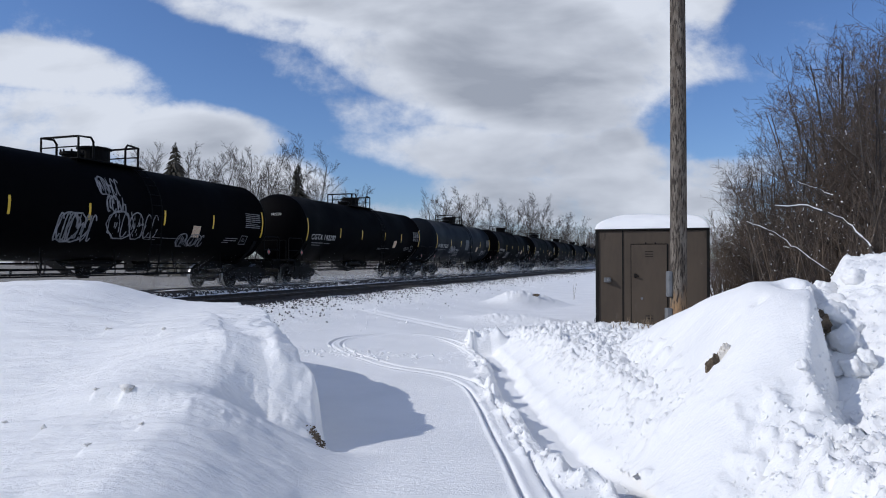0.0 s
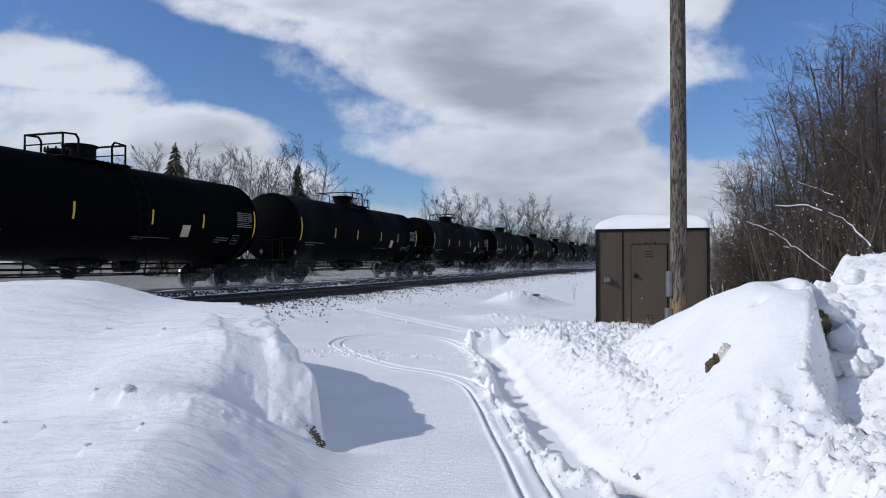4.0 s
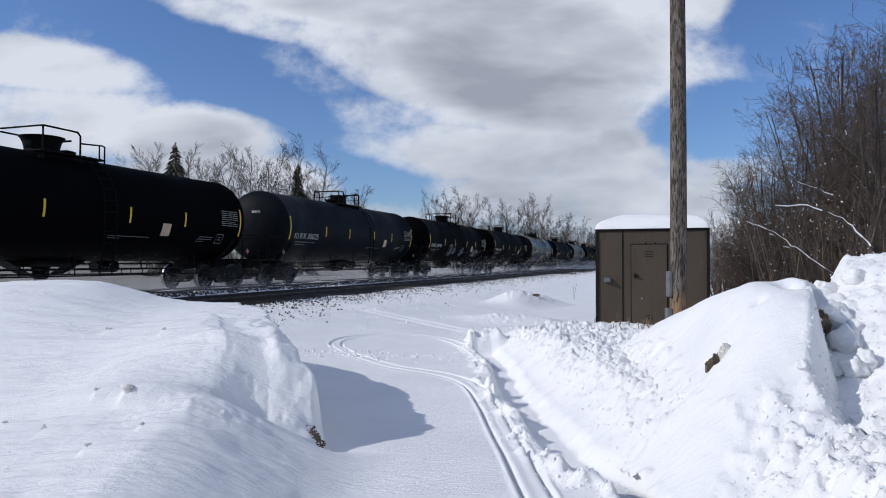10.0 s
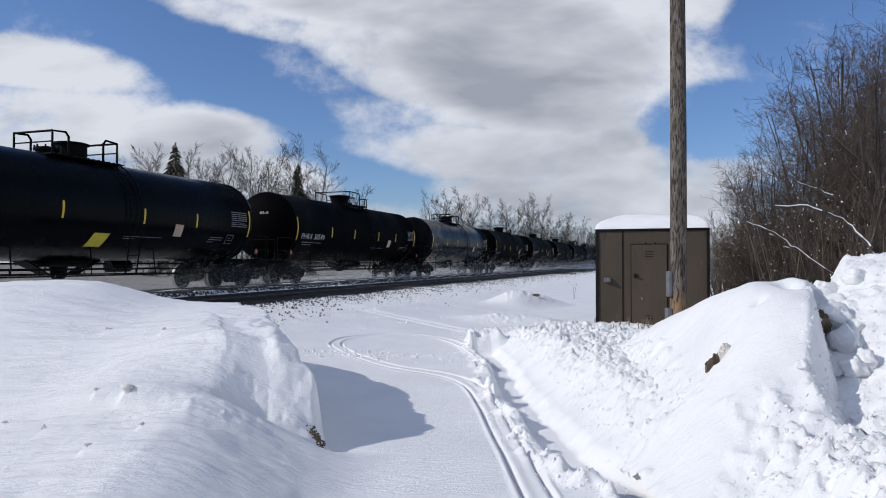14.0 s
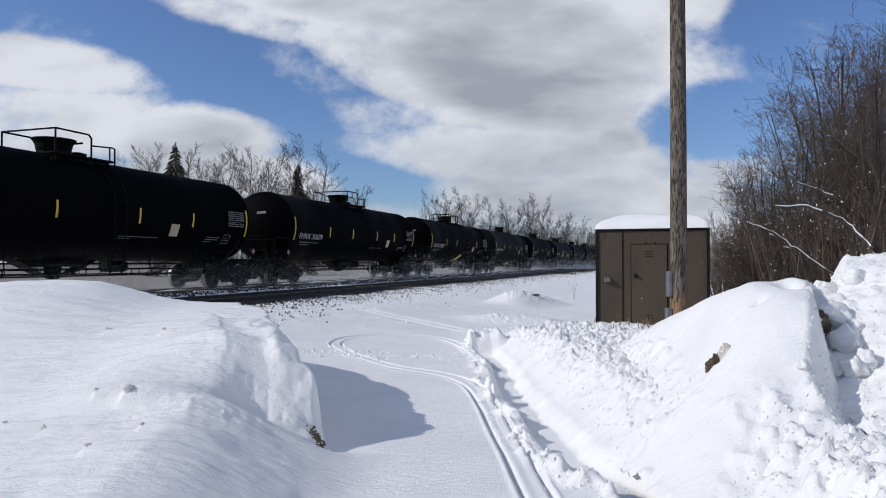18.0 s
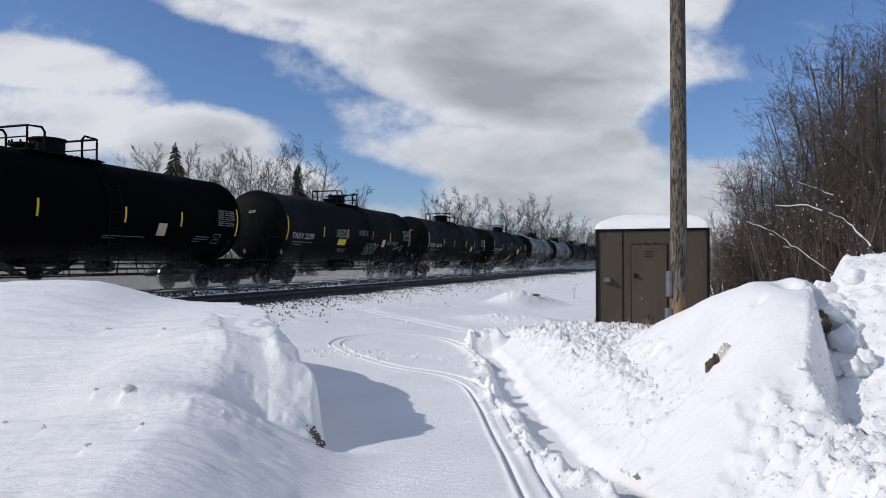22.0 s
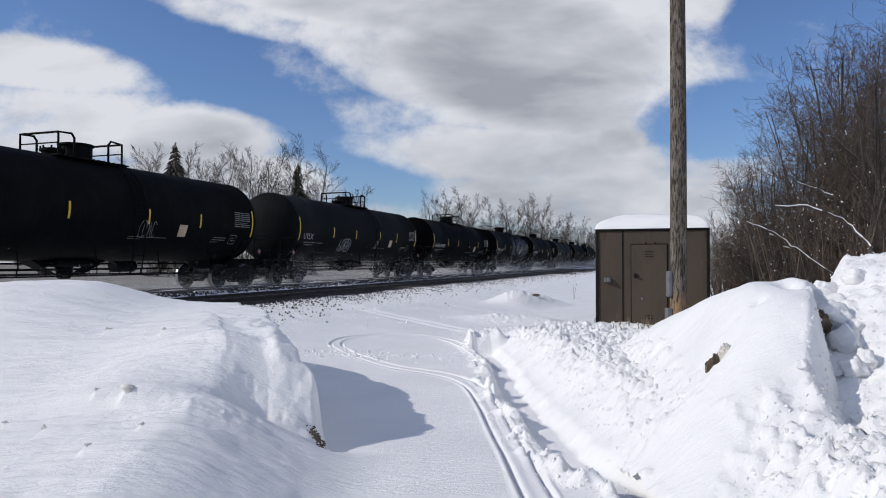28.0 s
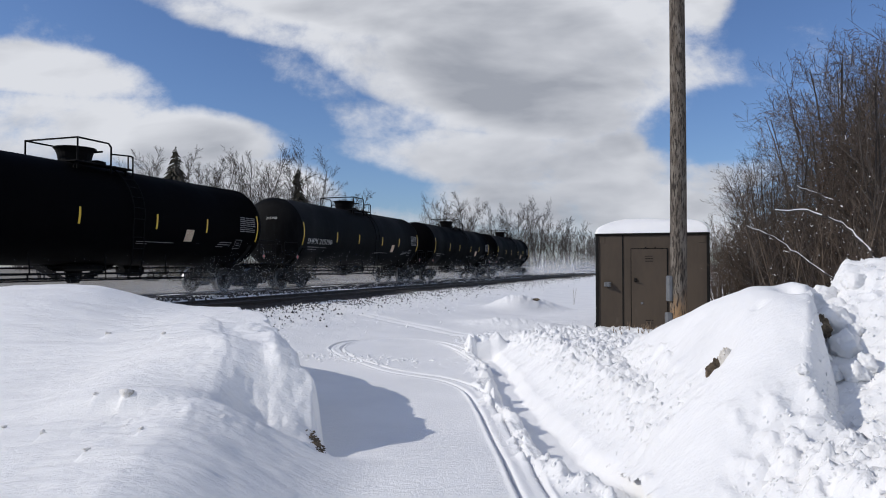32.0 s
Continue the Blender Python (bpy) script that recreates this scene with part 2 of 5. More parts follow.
class Build:
    """Collects simple solids into one mesh."""

    def __init__(self):
        self.v, self.f = [], []

    def add(self, verts, faces):
        n = len(self.v)
        self.v += [tuple(p) for p in verts]
        self.f += [tuple(i + n for i in f) for f in faces]
        return self

    def box(self, x0, y0, z0, x1, y1, z1, chamfer=0.0):
        c = min(chamfer, (x1 - x0) / 3, (y1 - y0) / 3, (z1 - z0) / 3)
        if c <= 0:
            p = [(x0, y0, z0), (x1, y0, z0), (x1, y1, z0), (x0, y1, z0), (x0, y0, z1), (x1, y0, z1), (x1, y1, z1), (x0, y1, z1)]
            return self.add(p, [(0, 3, 2, 1), (4, 5, 6, 7), (0, 1, 5, 4), (1, 2, 6, 5), (2, 3, 7, 6), (3, 0, 4, 7)])
        rings = []
        for z, i in ((z0, c), (z0 + c, 0), (z1 - c, 0), (z1, c)):
            k = c
            rings.append([(x0 + i + k, y0 + i, z), (x1 - i - k, y0 + i, z), (x1 - i, y0 + i + k, z), (x1 - i, y1 - i - k, z),
                          (x1 - i - k, y1 - i, z), (x0 + i + k, y1 - i, z), (x0 + i, y1 - i - k, z), (x0 + i, y0 + i + k, z)])
        return self.loft(rings)

    def loft(self, rings, caps=True):
        n = len(rings[0])
        v = [p for r in rings for p in r]
        f = [(j * n + i, j * n + (i + 1) % n, (j + 1) * n + (i + 1) % n, (j + 1) * n + i) for j in range(len(rings) - 1) for i in range(n)]
        if caps:
            f += [tuple(range(n))[::-1], tuple((len(rings) - 1) * n + i for i in range(n))]
        return self.add(v, f)

    def tube(self, pts, r, n=6, r1=None, caps=True):
        """A round bar along points."""
        pts = [Vector(p) for p in pts]
        rings = []
        last = None
        for i, p in enumerate(pts):
            d = ((pts[i] - pts[i - 1]) if i else (pts[1] - pts[0])).normalized()
            if 0 < i < len(pts) - 1:
                d = (d + (pts[i + 1] - pts[i]).normalized()).normalized()
            a = d.orthogonal().normalized() if last is None else (last - d * last.dot(d)).normalized()
            last = a
            b = d.cross(a)
            q = r if r1 is None else r + (r1 - r) * i / (len(pts) - 1)
            rings.append([p + a * (q * math.cos(k * 2 * math.pi / n)) + b * (q * math.sin(k * 2 * math.pi / n)) for k in range(n)])
        return self.loft(rings, caps)

    def lathe(self, prof, axis="z", n=16, at=(0, 0, 0)):
        """Turns (along, radius) pairs about an axis."""
        rings = []
        for h, r in prof:
            ring = []
            for k in range(n):
                c, s = r * math.cos(2 * math.pi * k / n), r * math.sin(2 * math.pi * k / n)
                q = {"z": (c, s, h), "y": (s, h, c), "x": (h, c, s)}[axis]
                ring.append((q[0] + at[0], q[1] + at[1], q[2] + at[2]))
            rings.append(ring)
        return self.loft(rings)

    def mesh(self, name, mat, smooth=False):
        me = mesh_of(name, self.v, self.f, mat, smooth)
        return me


def part(name, b, mat, parent, label="", smooth=False, at=None):
    me = b if isinstance(b, bpy.types.Mesh) else b.mesh(name, mat, smooth)
    ob = new(name, me)
    ob.parent = parent
    if at is not None:
        ob.matrix_basis = at if isinstance(at, Matrix) else Matrix.Translation(at)
    if label:
        ob["label"] = label
    return ob


def thing(name, m=None, label="", category="", group="", kind=""):
    ob = new(name)
    ob.empty_display_size = 0.3
    if m is not None:
        ob.matrix_basis = m
    return tagged(ob, label, category, group, kind)


def hash2(ix, iy, seed):
    h = (ix.astype(np.int64) * 374761393 + iy.astype(np.int64) * 668265263 + seed * 1442695041) & 0x7FFFFFFF
    h = ((h ^ (h >> 13)) * 1274126177) & 0x7FFFFFFF
    return ((h ^ (h >> 16)) & 0xFFFF) / 65535.0


def vnoise(x, y, seed=0):
    ix, iy = np.floor(x), np.floor(y)
    fx, fy = x - ix, y - iy
    fx, fy = fx * fx * fx * (fx * (fx * 6 - 15) + 10), fy * fy * fy * (fy * (fy * 6 - 15) + 10)
    a, b = hash2(ix, iy, seed), hash2(ix + 1, iy, seed)
    c, d = hash2(ix, iy + 1, seed), hash2(ix + 1, iy + 1, seed)
    return (a + (b - a) * fx) * (1 - fy) + (c + (d - c) * fx) * fy - 0.5


def fnoise(x, y, scale, octaves=4, seed=0, rough=0.5):
    t, amp = np.zeros_like(x), 1.0
    for o in range(octaves):
        t += amp * vnoise(x * scale + 17.3 * o, y * scale - 9.1 * o, seed + o)
        scale *= 2.03
        amp *= rough
    return t


def sstep(x, a, b):
    t = np.clip((x - a) / (b - a), 0, 1)
    return t * t * (3 - 2 * t)


def bell(x, y, cx, cy, rx, ry, turn=0.0, power=2.0):
    c, s = math.cos(radians(turn)), math.sin(radians(turn))
    dx, dy = x - cx, y - cy
    a, b = (dx * c + dy * s) / rx, (-dx * s + dy * c) / ry
    return np.exp(-np.power(a * a + b * b, power / 2))


def sheet(name, xs, ys, height, mat, keep=None):
    """A height field over the lines xs and ys."""
    X, Y = np.meshgrid(xs, ys)
    Z = height(X, Y)
    n, m = len(xs), len(ys)
    co = np.stack([X, Y, Z], -1).reshape(-1, 3)
    i = np.arange(n * m).reshape(m, n)
    q = np.stack([i[:-1, :-1], i[:-1, 1:], i[1:, 1:], i[1:, :-1]], -1).reshape(-1, 4)
    if keep is not None:
        k = keep(X, Y, Z).reshape(-1)
        q = q[k[q].any(1)]
        used = np.unique(q)
        back = np.zeros(n * m, np.int64)
        back[used] = np.arange(len(used))
        q, co = back[q], co[used]
    me = bpy.data.meshes.new(name)
    me.vertices.add(len(co))
    me.vertices.foreach_set("co", co.astype(np.float32).ravel())
    me.loops.add(q.size)
    me.loops.foreach_set("vertex_index", q.astype(np.int32).ravel())
    me.polygons.add(len(q))
    me.polygons.foreach_set("loop_start", np.arange(0, q.size, 4, dtype=np.int32))
    me.update(calc_edges=True)
    me.shade_smooth()
    me.materials.append(mat)
    return me


# ---- the plan: the railway runs past on a slant ----
TURN = 18.45                                    # degrees between the view and the railway
ALONG = Vector((math.sin(radians(TURN)), math.cos(radians(TURN)), 0))
ASIDE = Vector((-math.cos(radians(TURN)), math.sin(radians(TURN)), 0))
FAR_TRACK, NEAR_TRACK, RAIL_Z = 17.28, 12.42, 0.60


def on_track(s, away=FAR_TRACK, z=RAIL_Z):
    """A pose beside the railway: y runs along it, x towards the viewer."""
    p = ALONG * s + ASIDE * away
    return pose(p.x, p.y, z, 0, 0, -TURN)


def away_of(X, Y):
    return X * ASIDE.x + Y * ASIDE.y


# twin grooves of a sled: along the lane, then a wide loop
def groove_line():
    pts = [(0.66, 3.0), (0.66, 4.0), (0.65, 4.7), (0.61, 5.8), (0.56, 6.7), (0.51, 7.7), (0.38, 9.0), (-0.02, 9.9), (-0.72, 10.5), (-1.2, 11.1), (-1.65, 11.8),
           (-1.97, 12.8), (-1.72, 13.8), (-1.0, 14.35), (-0.28, 14.3), (0.3, 13.3), (0.58, 11.8), (0.8, 10.8)]
    out = []
    for i in range(len(pts) - 1):
        p0, p1, p2, p3 = (np.array(pts[max(0, min(len(pts) - 1, i + k))]) for k in (-1, 0, 1, 2))
        for t in np.linspace(0, 1, 14, endpoint=False):
            out.append(0.5 * (2 * p1 + (p2 - p0) * t + (2 * p0 - 5 * p1 + 4 * p2 - p3) * t * t + (3 * p1 - p0 - 3 * p2 + p3) * t ** 3))
    return np.array(out)


GROOVE = groove_line()


def groove_depth(X, Y):
    near = (X > -3.2) & (X < 2.0) & (Y > 2.5) & (Y < 15.5)
    x, y = X[near], Y[near]
    side = np.full(x.shape, 9.0)
    for a, b in zip(GROOVE[:-1], GROOVE[1:]):
        ab = b - a
        l2 = ab @ ab
        t = np.clip(((x - a[0]) * ab[0] + (y - a[1]) * ab[1]) / l2, 0, 1)
        r = np.hypot(x - a[0] - t * ab[0], y - a[1] - t * ab[1])
        side = np.minimum(side, r)
    wear = 1 + 0.5 * fnoise(x, y, 3.0, 2, 14)
    prof = -0.048 * wear * np.exp(-((side - 0.10) / 0.016) ** 2) + 0.014 * np.exp(-((side - 0.142) / 0.02) ** 2) + 0.006 * np.exp(-((side - 0.05) / 0.03) ** 2)
    d = np.zeros(X.shape)
    d[near] = prof
    return d


def bank_edge(Y):
    return 0.68 + 0.035 * (13 - Y) + 0.40 * sstep(Y, 6.5, 4.2) + 0.03 * np.sin(Y * 1.3)


def lane(X, Y):
    """The snow-covered ground: flat lane, railway bank, dug trench and the rough shelf beside it."""
    a = away_of(X, Y)
    z = 0.44 * sstep(a, 3.5, 11.2)
    z = z - 0.9 * sstep(a, 21.5, 27.0) + 0.5 * sstep(a, 40.0, 120.0)
    z = z + 0.05 * fnoise(X, Y, 0.35, 3, 3) * sstep(Y, 2, 9) + 0.010 * fnoise(X, Y, 1.7, 3, 5)
    crumbs = sstep(a, 6.8, 8.8) * sstep(a, 11.2, 10.6) + sstep(a, 14.2, 14.8) * sstep(a, 22.0, 19.5)
    z = z + crumbs * 0.05 * fnoise(X, Y, 5.0, 2, 8)
    z = z + groove_depth(X, Y)
    # an old, half-filled sled track across the rise
    old = (Y - 14.8) * 0.70 + (X - 1.07) * 0.78 + 0.06 * (Y - 17) ** 2 - 0.3
    z = z - 0.045 * (np.exp(-(old / 0.09) ** 2) + np.exp(-((old - 0.45) / 0.09) ** 2)) * sstep(Y, 14.6, 15.2) * sstep(Y, 20.5, 19.0) * sstep(X, 1.6, 1.0)
    # stony bed between the near rails, snow packed level beyond
    level = sstep(a, 11.72, 11.80) * sstep(a, 16.45, 16.2)
    z = z + (0.46 + 0.12 * sstep(a, 13.2, 13.4) - 0.05 * sstep(a, 13.9, 15.5) - z) * level + 0.012 * level * fnoise(X, Y, 3.0, 3, 9) + 0.12 * sstep(a, 16.58, 16.65) * sstep(a, 17.98, 17.91)
    # trench and shelf
    e = bank_edge(Y)
    edge = X - e + 0.10 * fnoise(X, Y, 2.2, 3, 21)
    ahead = sstep(Y, 0.6, 2.6)
    run = sstep(Y, 13.2, 12.4) * ahead
    z = z - 0.12 * run * sstep(edge, -0.14, -0.04) * sstep(edge, 0.36, 0.2)
    lumps = np.clip(fnoise(X, Y, 5.0, 3, 31) + 0.02, 0, 1)
    z = z + run * 0.15 * np.exp(-((edge + 0.22) / 0.11) ** 2) * (0.1 + 1.5 * lumps)
    shelf = 0.36 * sstep(Y, 19.0, 9.0) + 0.10
    rise = sstep(edge, 0.22, 1.0) * sstep(Y, 16.9, 12.6 + 0.8 * fnoise(X, Y, 0.8, 2, 33)) * ahead * sstep(X, 26, 18)
    broken = sstep(edge, 0.35, 0.75)
    clods = np.abs(fnoise(X, Y, 3.6, 4, 41, 0.62)) * (0.45 + 0.55 * sstep(Y, 11.0, 6.5))
    small = np.clip(fnoise(X, Y, 8.0, 3, 45, 0.6), -0.1, 1)
    z = z + rise * (shelf + broken * (0.13 * clods + 0.07 * small + 0.05 * np.abs(fnoise(X, Y, 9.0, 3, 48, 0.65))) + 0.03 * small * sstep(edge, 0.3, 0.7) + broken * 0.065 * fnoise(X, Y, 17.0, 2, 47, 0.7))
    # hummocks by the railway and a dug edge
    z = z + 0.40 * bell(X, Y, 3.1, 25.0, 1.3, 0.7, 10, 3) * (0.85 + 0.7 * clods) + 0.22 * bell(X, Y, 2.5, 24.4, 0.8, 0.7, 0) + 0.16 * bell(X, Y, 1.9, 18.6, 1.3, 0.8, -20, 3) * (1 + clods)
    z = z + 0.22 * bell(X, Y, 3.3, 16.4, 1.8, 0.7, 10, 3) * (0.5 + 1.6 * clods)
    # the square-cut end of the dug path
    z = z + 0.30 * sstep(X, 0.42, 0.50) * sstep(X, 1.25, 1.0) * sstep(Y, 12.55, 12.65) * sstep(Y, 14.2, 13.2) * (1 + 0.5 * clods)
    return z


# crumbs of old snow on the drift, each with a tail on its lee side: place, size
TUFTS = [(-3.57, 7.35, 0.06), (-2.83, 6.98, 0.055), (-2.71, 5.40, 0.05), (-2.80, 4.85, 0.06), (-3.24, 5.13, 0.05), (-2.24, 4.34, 0.05), (-2.05, 4.71, 0.04), (-4.4, 6.4, 0.06), (-2.45, 5.33, 0.08)]


def soft_min(a, b, k=0.12):
    h = np.clip(0.5 + 0.5 * (b - a) / k, 0, 1)
    return b + (a - b) * h - k * h * (1 - h)


def drift(X, Y):
    """The wind-packed snow drift with a steep, curling edge."""
    n = fnoise(X, Y, 1.3, 4, 61)
    edge = -0.95 - 0.46 * np.clip(Y - 5.8, 0, 6) - 0.30 * np.clip(5.8 - Y, 0, 3) - 0.06 * np.clip(Y - 7.2, 0, 4) + 0.11 * n + 0.10 * fnoise(X, Y, 3.4, 3, 64) + 0.07 * np.abs(np.sin(Y * 5.2 + 0.8 * n)) * sstep(Y, 5.9, 6.3) * sstep(Y, 8.6, 7.6) - 0.02
    d = edge - X
    calm = -0.95 - 0.46 * np.clip(Y - 5.8, 0, 6) - 0.10 * np.clip(5.8 - Y, 0, 3) + 0.03 * n
    lip = 0.10 + 0.86 * sstep(Y, 5.50, 6.60) + 0.08 * sstep(Y, 6.4, 8.2)
    crown = 0.43 + 0.112 * (Y - 3.0) - 0.13 * sstep(Y, 7.2, 5.0) - 0.12 * np.clip(-1.85 - X, 0, 3.5) * sstep(Y, 8.6, 5.6) + 0.20 * bell(X, Y, -5.3, 9.6, 1.7, 2.2) - 0.12 * sstep(Y, 6.8, 9.0) * sstep(X, -5.0, -3.4)
    ramp = sstep(calm - X - 0.06 * np.clip(Y - 7.2, 0, 4), -0.1, 2.0)
    top = lip + (crown - lip) * ramp
    # a ledge that ends in a crescent, scoured on its lee
    rim = -1.97 - 0.38 * np.clip(Y - 6.3, 0, 1.5) - 0.9 * np.clip(Y - 7.8, 0, 1.5) - 1.2 * np.clip(5.7 - Y, 0, 0.4) + 0.05 * n
    lee = X - rim
    ledge = 0.10 * sstep(lee, 0.42, -0.02) * sstep(Y, 5.22, 5.46) * sstep(X, -3.6, -2.5) * sstep(Y, 7.3, 6.1)
    ledge = ledge + 0.016 * sstep(lee, 0.05, 0.0) * np.exp(-(lee / 0.6) ** 2) * sstep(Y, 5.7, 6.4) * sstep(Y, 9.2, 8.0)
    top = top + ledge
    # the lip: a raised band of rounded slabs
    slab = np.abs(np.sin(Y * 5.2 + 0.8 * n))
    lipped = sstep(d, 0.42 + 0.10 * slab, 0.20 + 0.08 * slab) * sstep(Y, 5.55, 5.9) * sstep(Y, 7.9, 7.3)
    top = top + lipped * (0.02 + 0.035 * slab - 0.06 * sstep(d, 0.30, 0.0) + 0.04 * fnoise(X, Y, 4.0, 4, 69, 0.6))
    top = top - 0.17 * np.clip(1 - d / 0.85, 0, 1) * sstep(Y, 5.5, 5.9) * sstep(Y, 8.2, 7.2)
    wide = 0.09 + 1.0 * sstep(Y, 5.6, 4.8)
    fall = sstep(d, -wide, 0.06)
    back = sstep(Y, 12.6, 9.4) * sstep(Y, 0.6, 3.0) * sstep(X, -15.5, -11.0)
    ripple = 0.016 * fnoise(X * 0.45 + Y * 0.1, Y * 1.6, 2.4, 3, 66) + 0.010 * fnoise(X * 0.6, Y, 8.0, 3, 71) + 0.022 * np.abs(fnoise(X + 0.3 * Y, Y * 0.5, 9.0, 3, 77)) * sstep(d, 0.1, 0.4) * sstep(d, 1.5, 0.7) * sstep(Y, 4.6, 5.2) * sstep(Y, 6.9, 6.2)
    for cx, cy, k in TUFTS:
        tail = np.where(X < cx, 0.4 * k, min(0.40, 7.0 * k))
        ripple = ripple + 0.75 * k * np.exp(-((X - cx) / tail) ** 2 - ((Y - cy - 0.1 * (X - cx)) / (0.9 * k)) ** 2)
    flank = 0.50 * (calm - X + 0.31)
    low = np.log1p(np.exp(np.clip(flank / 0.06, -30, 30))) * 0.06
    soft = soft_min(crown, low, 0.13) * sstep(d, -1.0, -0.4) + ledge
    front = sstep(Y, 5.35, 5.95)
    cracks = np.clip(1 - np.abs(fnoise(X + 0.25 * Y, Y * 0.45, 5.5, 2, 88)) * 26, 0, 1) * sstep(fnoise(X, Y, 2.6, 2, 89), -0.08, 0.04)
    ripple = ripple + 0.018 * cracks * sstep(d, 0.3, 0.6) * sstep(d, 1.9, 1.3) * sstep(Y, 4.6, 5.0) * sstep(Y, 6.2, 5.6)
    ripple = ripple + 0.010 * fnoise(X * 0.35 + 0.1 * Y, Y, 14.0, 3, 90) * sstep(d, 2.2, 1.0) + 0.004 * fnoise(X * 0.5 - 0.2 * Y, Y, 24.0, 2, 93) + 0.012 * np.clip(fnoise(X * 0.3 + 0.08 * Y, Y, 4.5, 3, 94), 0, 1)
    body = (soft + (top * fall - soft) * front) * back
    return body + ripple * sstep(body, 0.0, 0.25) + (lane(X, Y) - 0.003) * (1 - sstep(body, 0.0, 0.3))


def heaps(X, Y):
    """The shovelled snow: a smooth whaleback, and a higher broken heap beside it."""
    n = fnoise(X, Y, 0.9, 4, 81)
    front = (X - 2.42) * 0.54 + (Y - 4.27) * 0.842 + 0.05 * n
    left = X - 1.77 - 0.11 * (Y - 5.04) + 0.07 * n
    cap = 0.42 + 0.99 * np.sqrt(np.clip((8.9 - Y) / 2.5, 0, 1)) - 0.05 * sstep(Y, 6.3, 5.4)
    a = soft_min(soft_min(0.42 + 0.74 * front, 0.42 + 1.20 * left, 0.3), cap, 0.24) + 0.03 * n
    cut = 2.55 + 0.50 * np.clip(Y - 4.6, 0, 1.6) + 0.8 * np.clip(Y - 6.2, 0, 1) + 0.07 * fnoise(X, Y, 1.6, 3, 84) - X
    a = 0.44 + (a - 0.44 - 0.05 * np.abs(fnoise(X, Y, 5.0, 3, 86)) * sstep(cut, 0.3, 0.0)) * sstep(cut, -0.20, 0.10)
    a = a + 0.05 * bell(X, Y, 3.22, 6.35, 0.12, 0.2) - 0.11 * bell(X, Y, 3.06, 6.1, 0.09, 0.22, -20) - 0.05 * bell(X, Y, 2.62, 5.72, 0.05, 0.05) - 0.07 * bell(X, Y, 2.17, 5.49, 0.07, 0.06)
    clods = np.abs(fnoise(X, Y, 1.7, 4, 91, 0.6))
    slope = (X - 2.75) * 0.80 + (Y - 4.6) * 0.40
    b = soft_min(0.36 + 0.66 * slope, 1.50 + 0.13 * (X - 3.6) - 0.9 * sstep(Y, 7.8, 10.0), 0.3) + 0.12 * clods * sstep(X, 5.4, 4.2) + 0.06 * fnoise(X, Y, 7.0, 3, 95, 0.6)
    b = soft_min(b, 0.72 + 2.2 * (X - 0.529 * Y + 0.10 * n) + 0.13 * clods, 0.2)
    low = lane(X, Y)
    ends = sstep(Y, 11.5, 9.0) * sstep(X, 9.4, 7.0) * sstep(Y, 3.2, 4.4)
    a = a + 0.11 * (np.abs(fnoise(X, Y, 3.6, 4, 41, 0.62)) + 0.6 * np.clip(fnoise(X, Y, 8.0, 3, 45, 0.6), -0.1, 1)) * sstep(a - low, 0.30, 0.08)
    return low - 0.1 + (a - low + 0.1) * ends, low - 0.1 + (b - low + 0.1) * ends


def pile(X, Y):
    return np.maximum(*heaps(X, Y))


def build_ground():
    xs = np.concatenate([-np.geomspace(1800, 7, 60), np.arange(-6.9, -2.4, 0.09), np.arange(-2.4, 0.2, 0.018), np.arange(0.2, 1.0, 0.011), np.arange(1.0, 1.3, 0.018), np.arange(1.3, 3.4, 0.02), np.arange(3.4, 7.5, 0.05), np.geomspace(7.6, 1800, 60)])
    ys = np.concatenate([-np.geomspace(1500, 2.0, 30), np.arange(-1.8, 3.0, 0.2), np.arange(3.0, 8.0, 0.023), np.arange(8.0, 15.5, 0.036), np.arange(15.5, 34, 0.09), np.geomspace(34.2, 2500, 70)])
    ob = new("ground", sheet("ground", xs, ys, lane, SNOW))
    tagged(ob, "snow-covered ground with sled grooves, trench and railway bank", "ground", kind="structure")
    mound = new("snow_mound", sheet("snow_mound", np.concatenate([np.arange(-16.0, -3.6, 0.05), np.arange(-3.6, -0.2, 0.016)]), np.concatenate([np.arange(0.4, 3.6, 0.05), np.arange(3.6, 8.2, 0.019), np.arange(8.2, 13.0, 0.036)]), drift, SNOW, lambda X, Y, Z: Z > lane(X, Y) - 0.0028))
    tagged(mound, "wind-packed white snow drift with a steep curling edge", "snow drift")
    xs, ys = np.concatenate([np.arange(1.4, 5.4, 0.025), np.arange(5.4, 9.6, 0.06)]), np.concatenate([np.arange(3.2, 8.4, 0.025), np.arange(8.4, 11.6, 0.05)])
    heap = new("crusted_snow_mound", sheet("crusted_snow_mound", xs, ys, lambda X, Y: heaps(X, Y)[0], SNOW, lambda X, Y, Z: (Z > lane(X, Y) - 0.09) & (Z > heaps(X, Y)[1] - 0.12)))
    tagged(heap, "heap of shovelled white snow with a smooth crust", "snow heap")
    heap = new("broken_snow_mound", sheet("broken_snow_mound", xs, ys, lambda X, Y: heaps(X, Y)[1], SNOW, lambda X, Y, Z: (Z > lane(X, Y) - 0.09) & (Z > heaps(X, Y)[0] - 0.12)))
    tagged(heap, "high rough heap of broken white snow lumps", "snow heap")


build_ground()


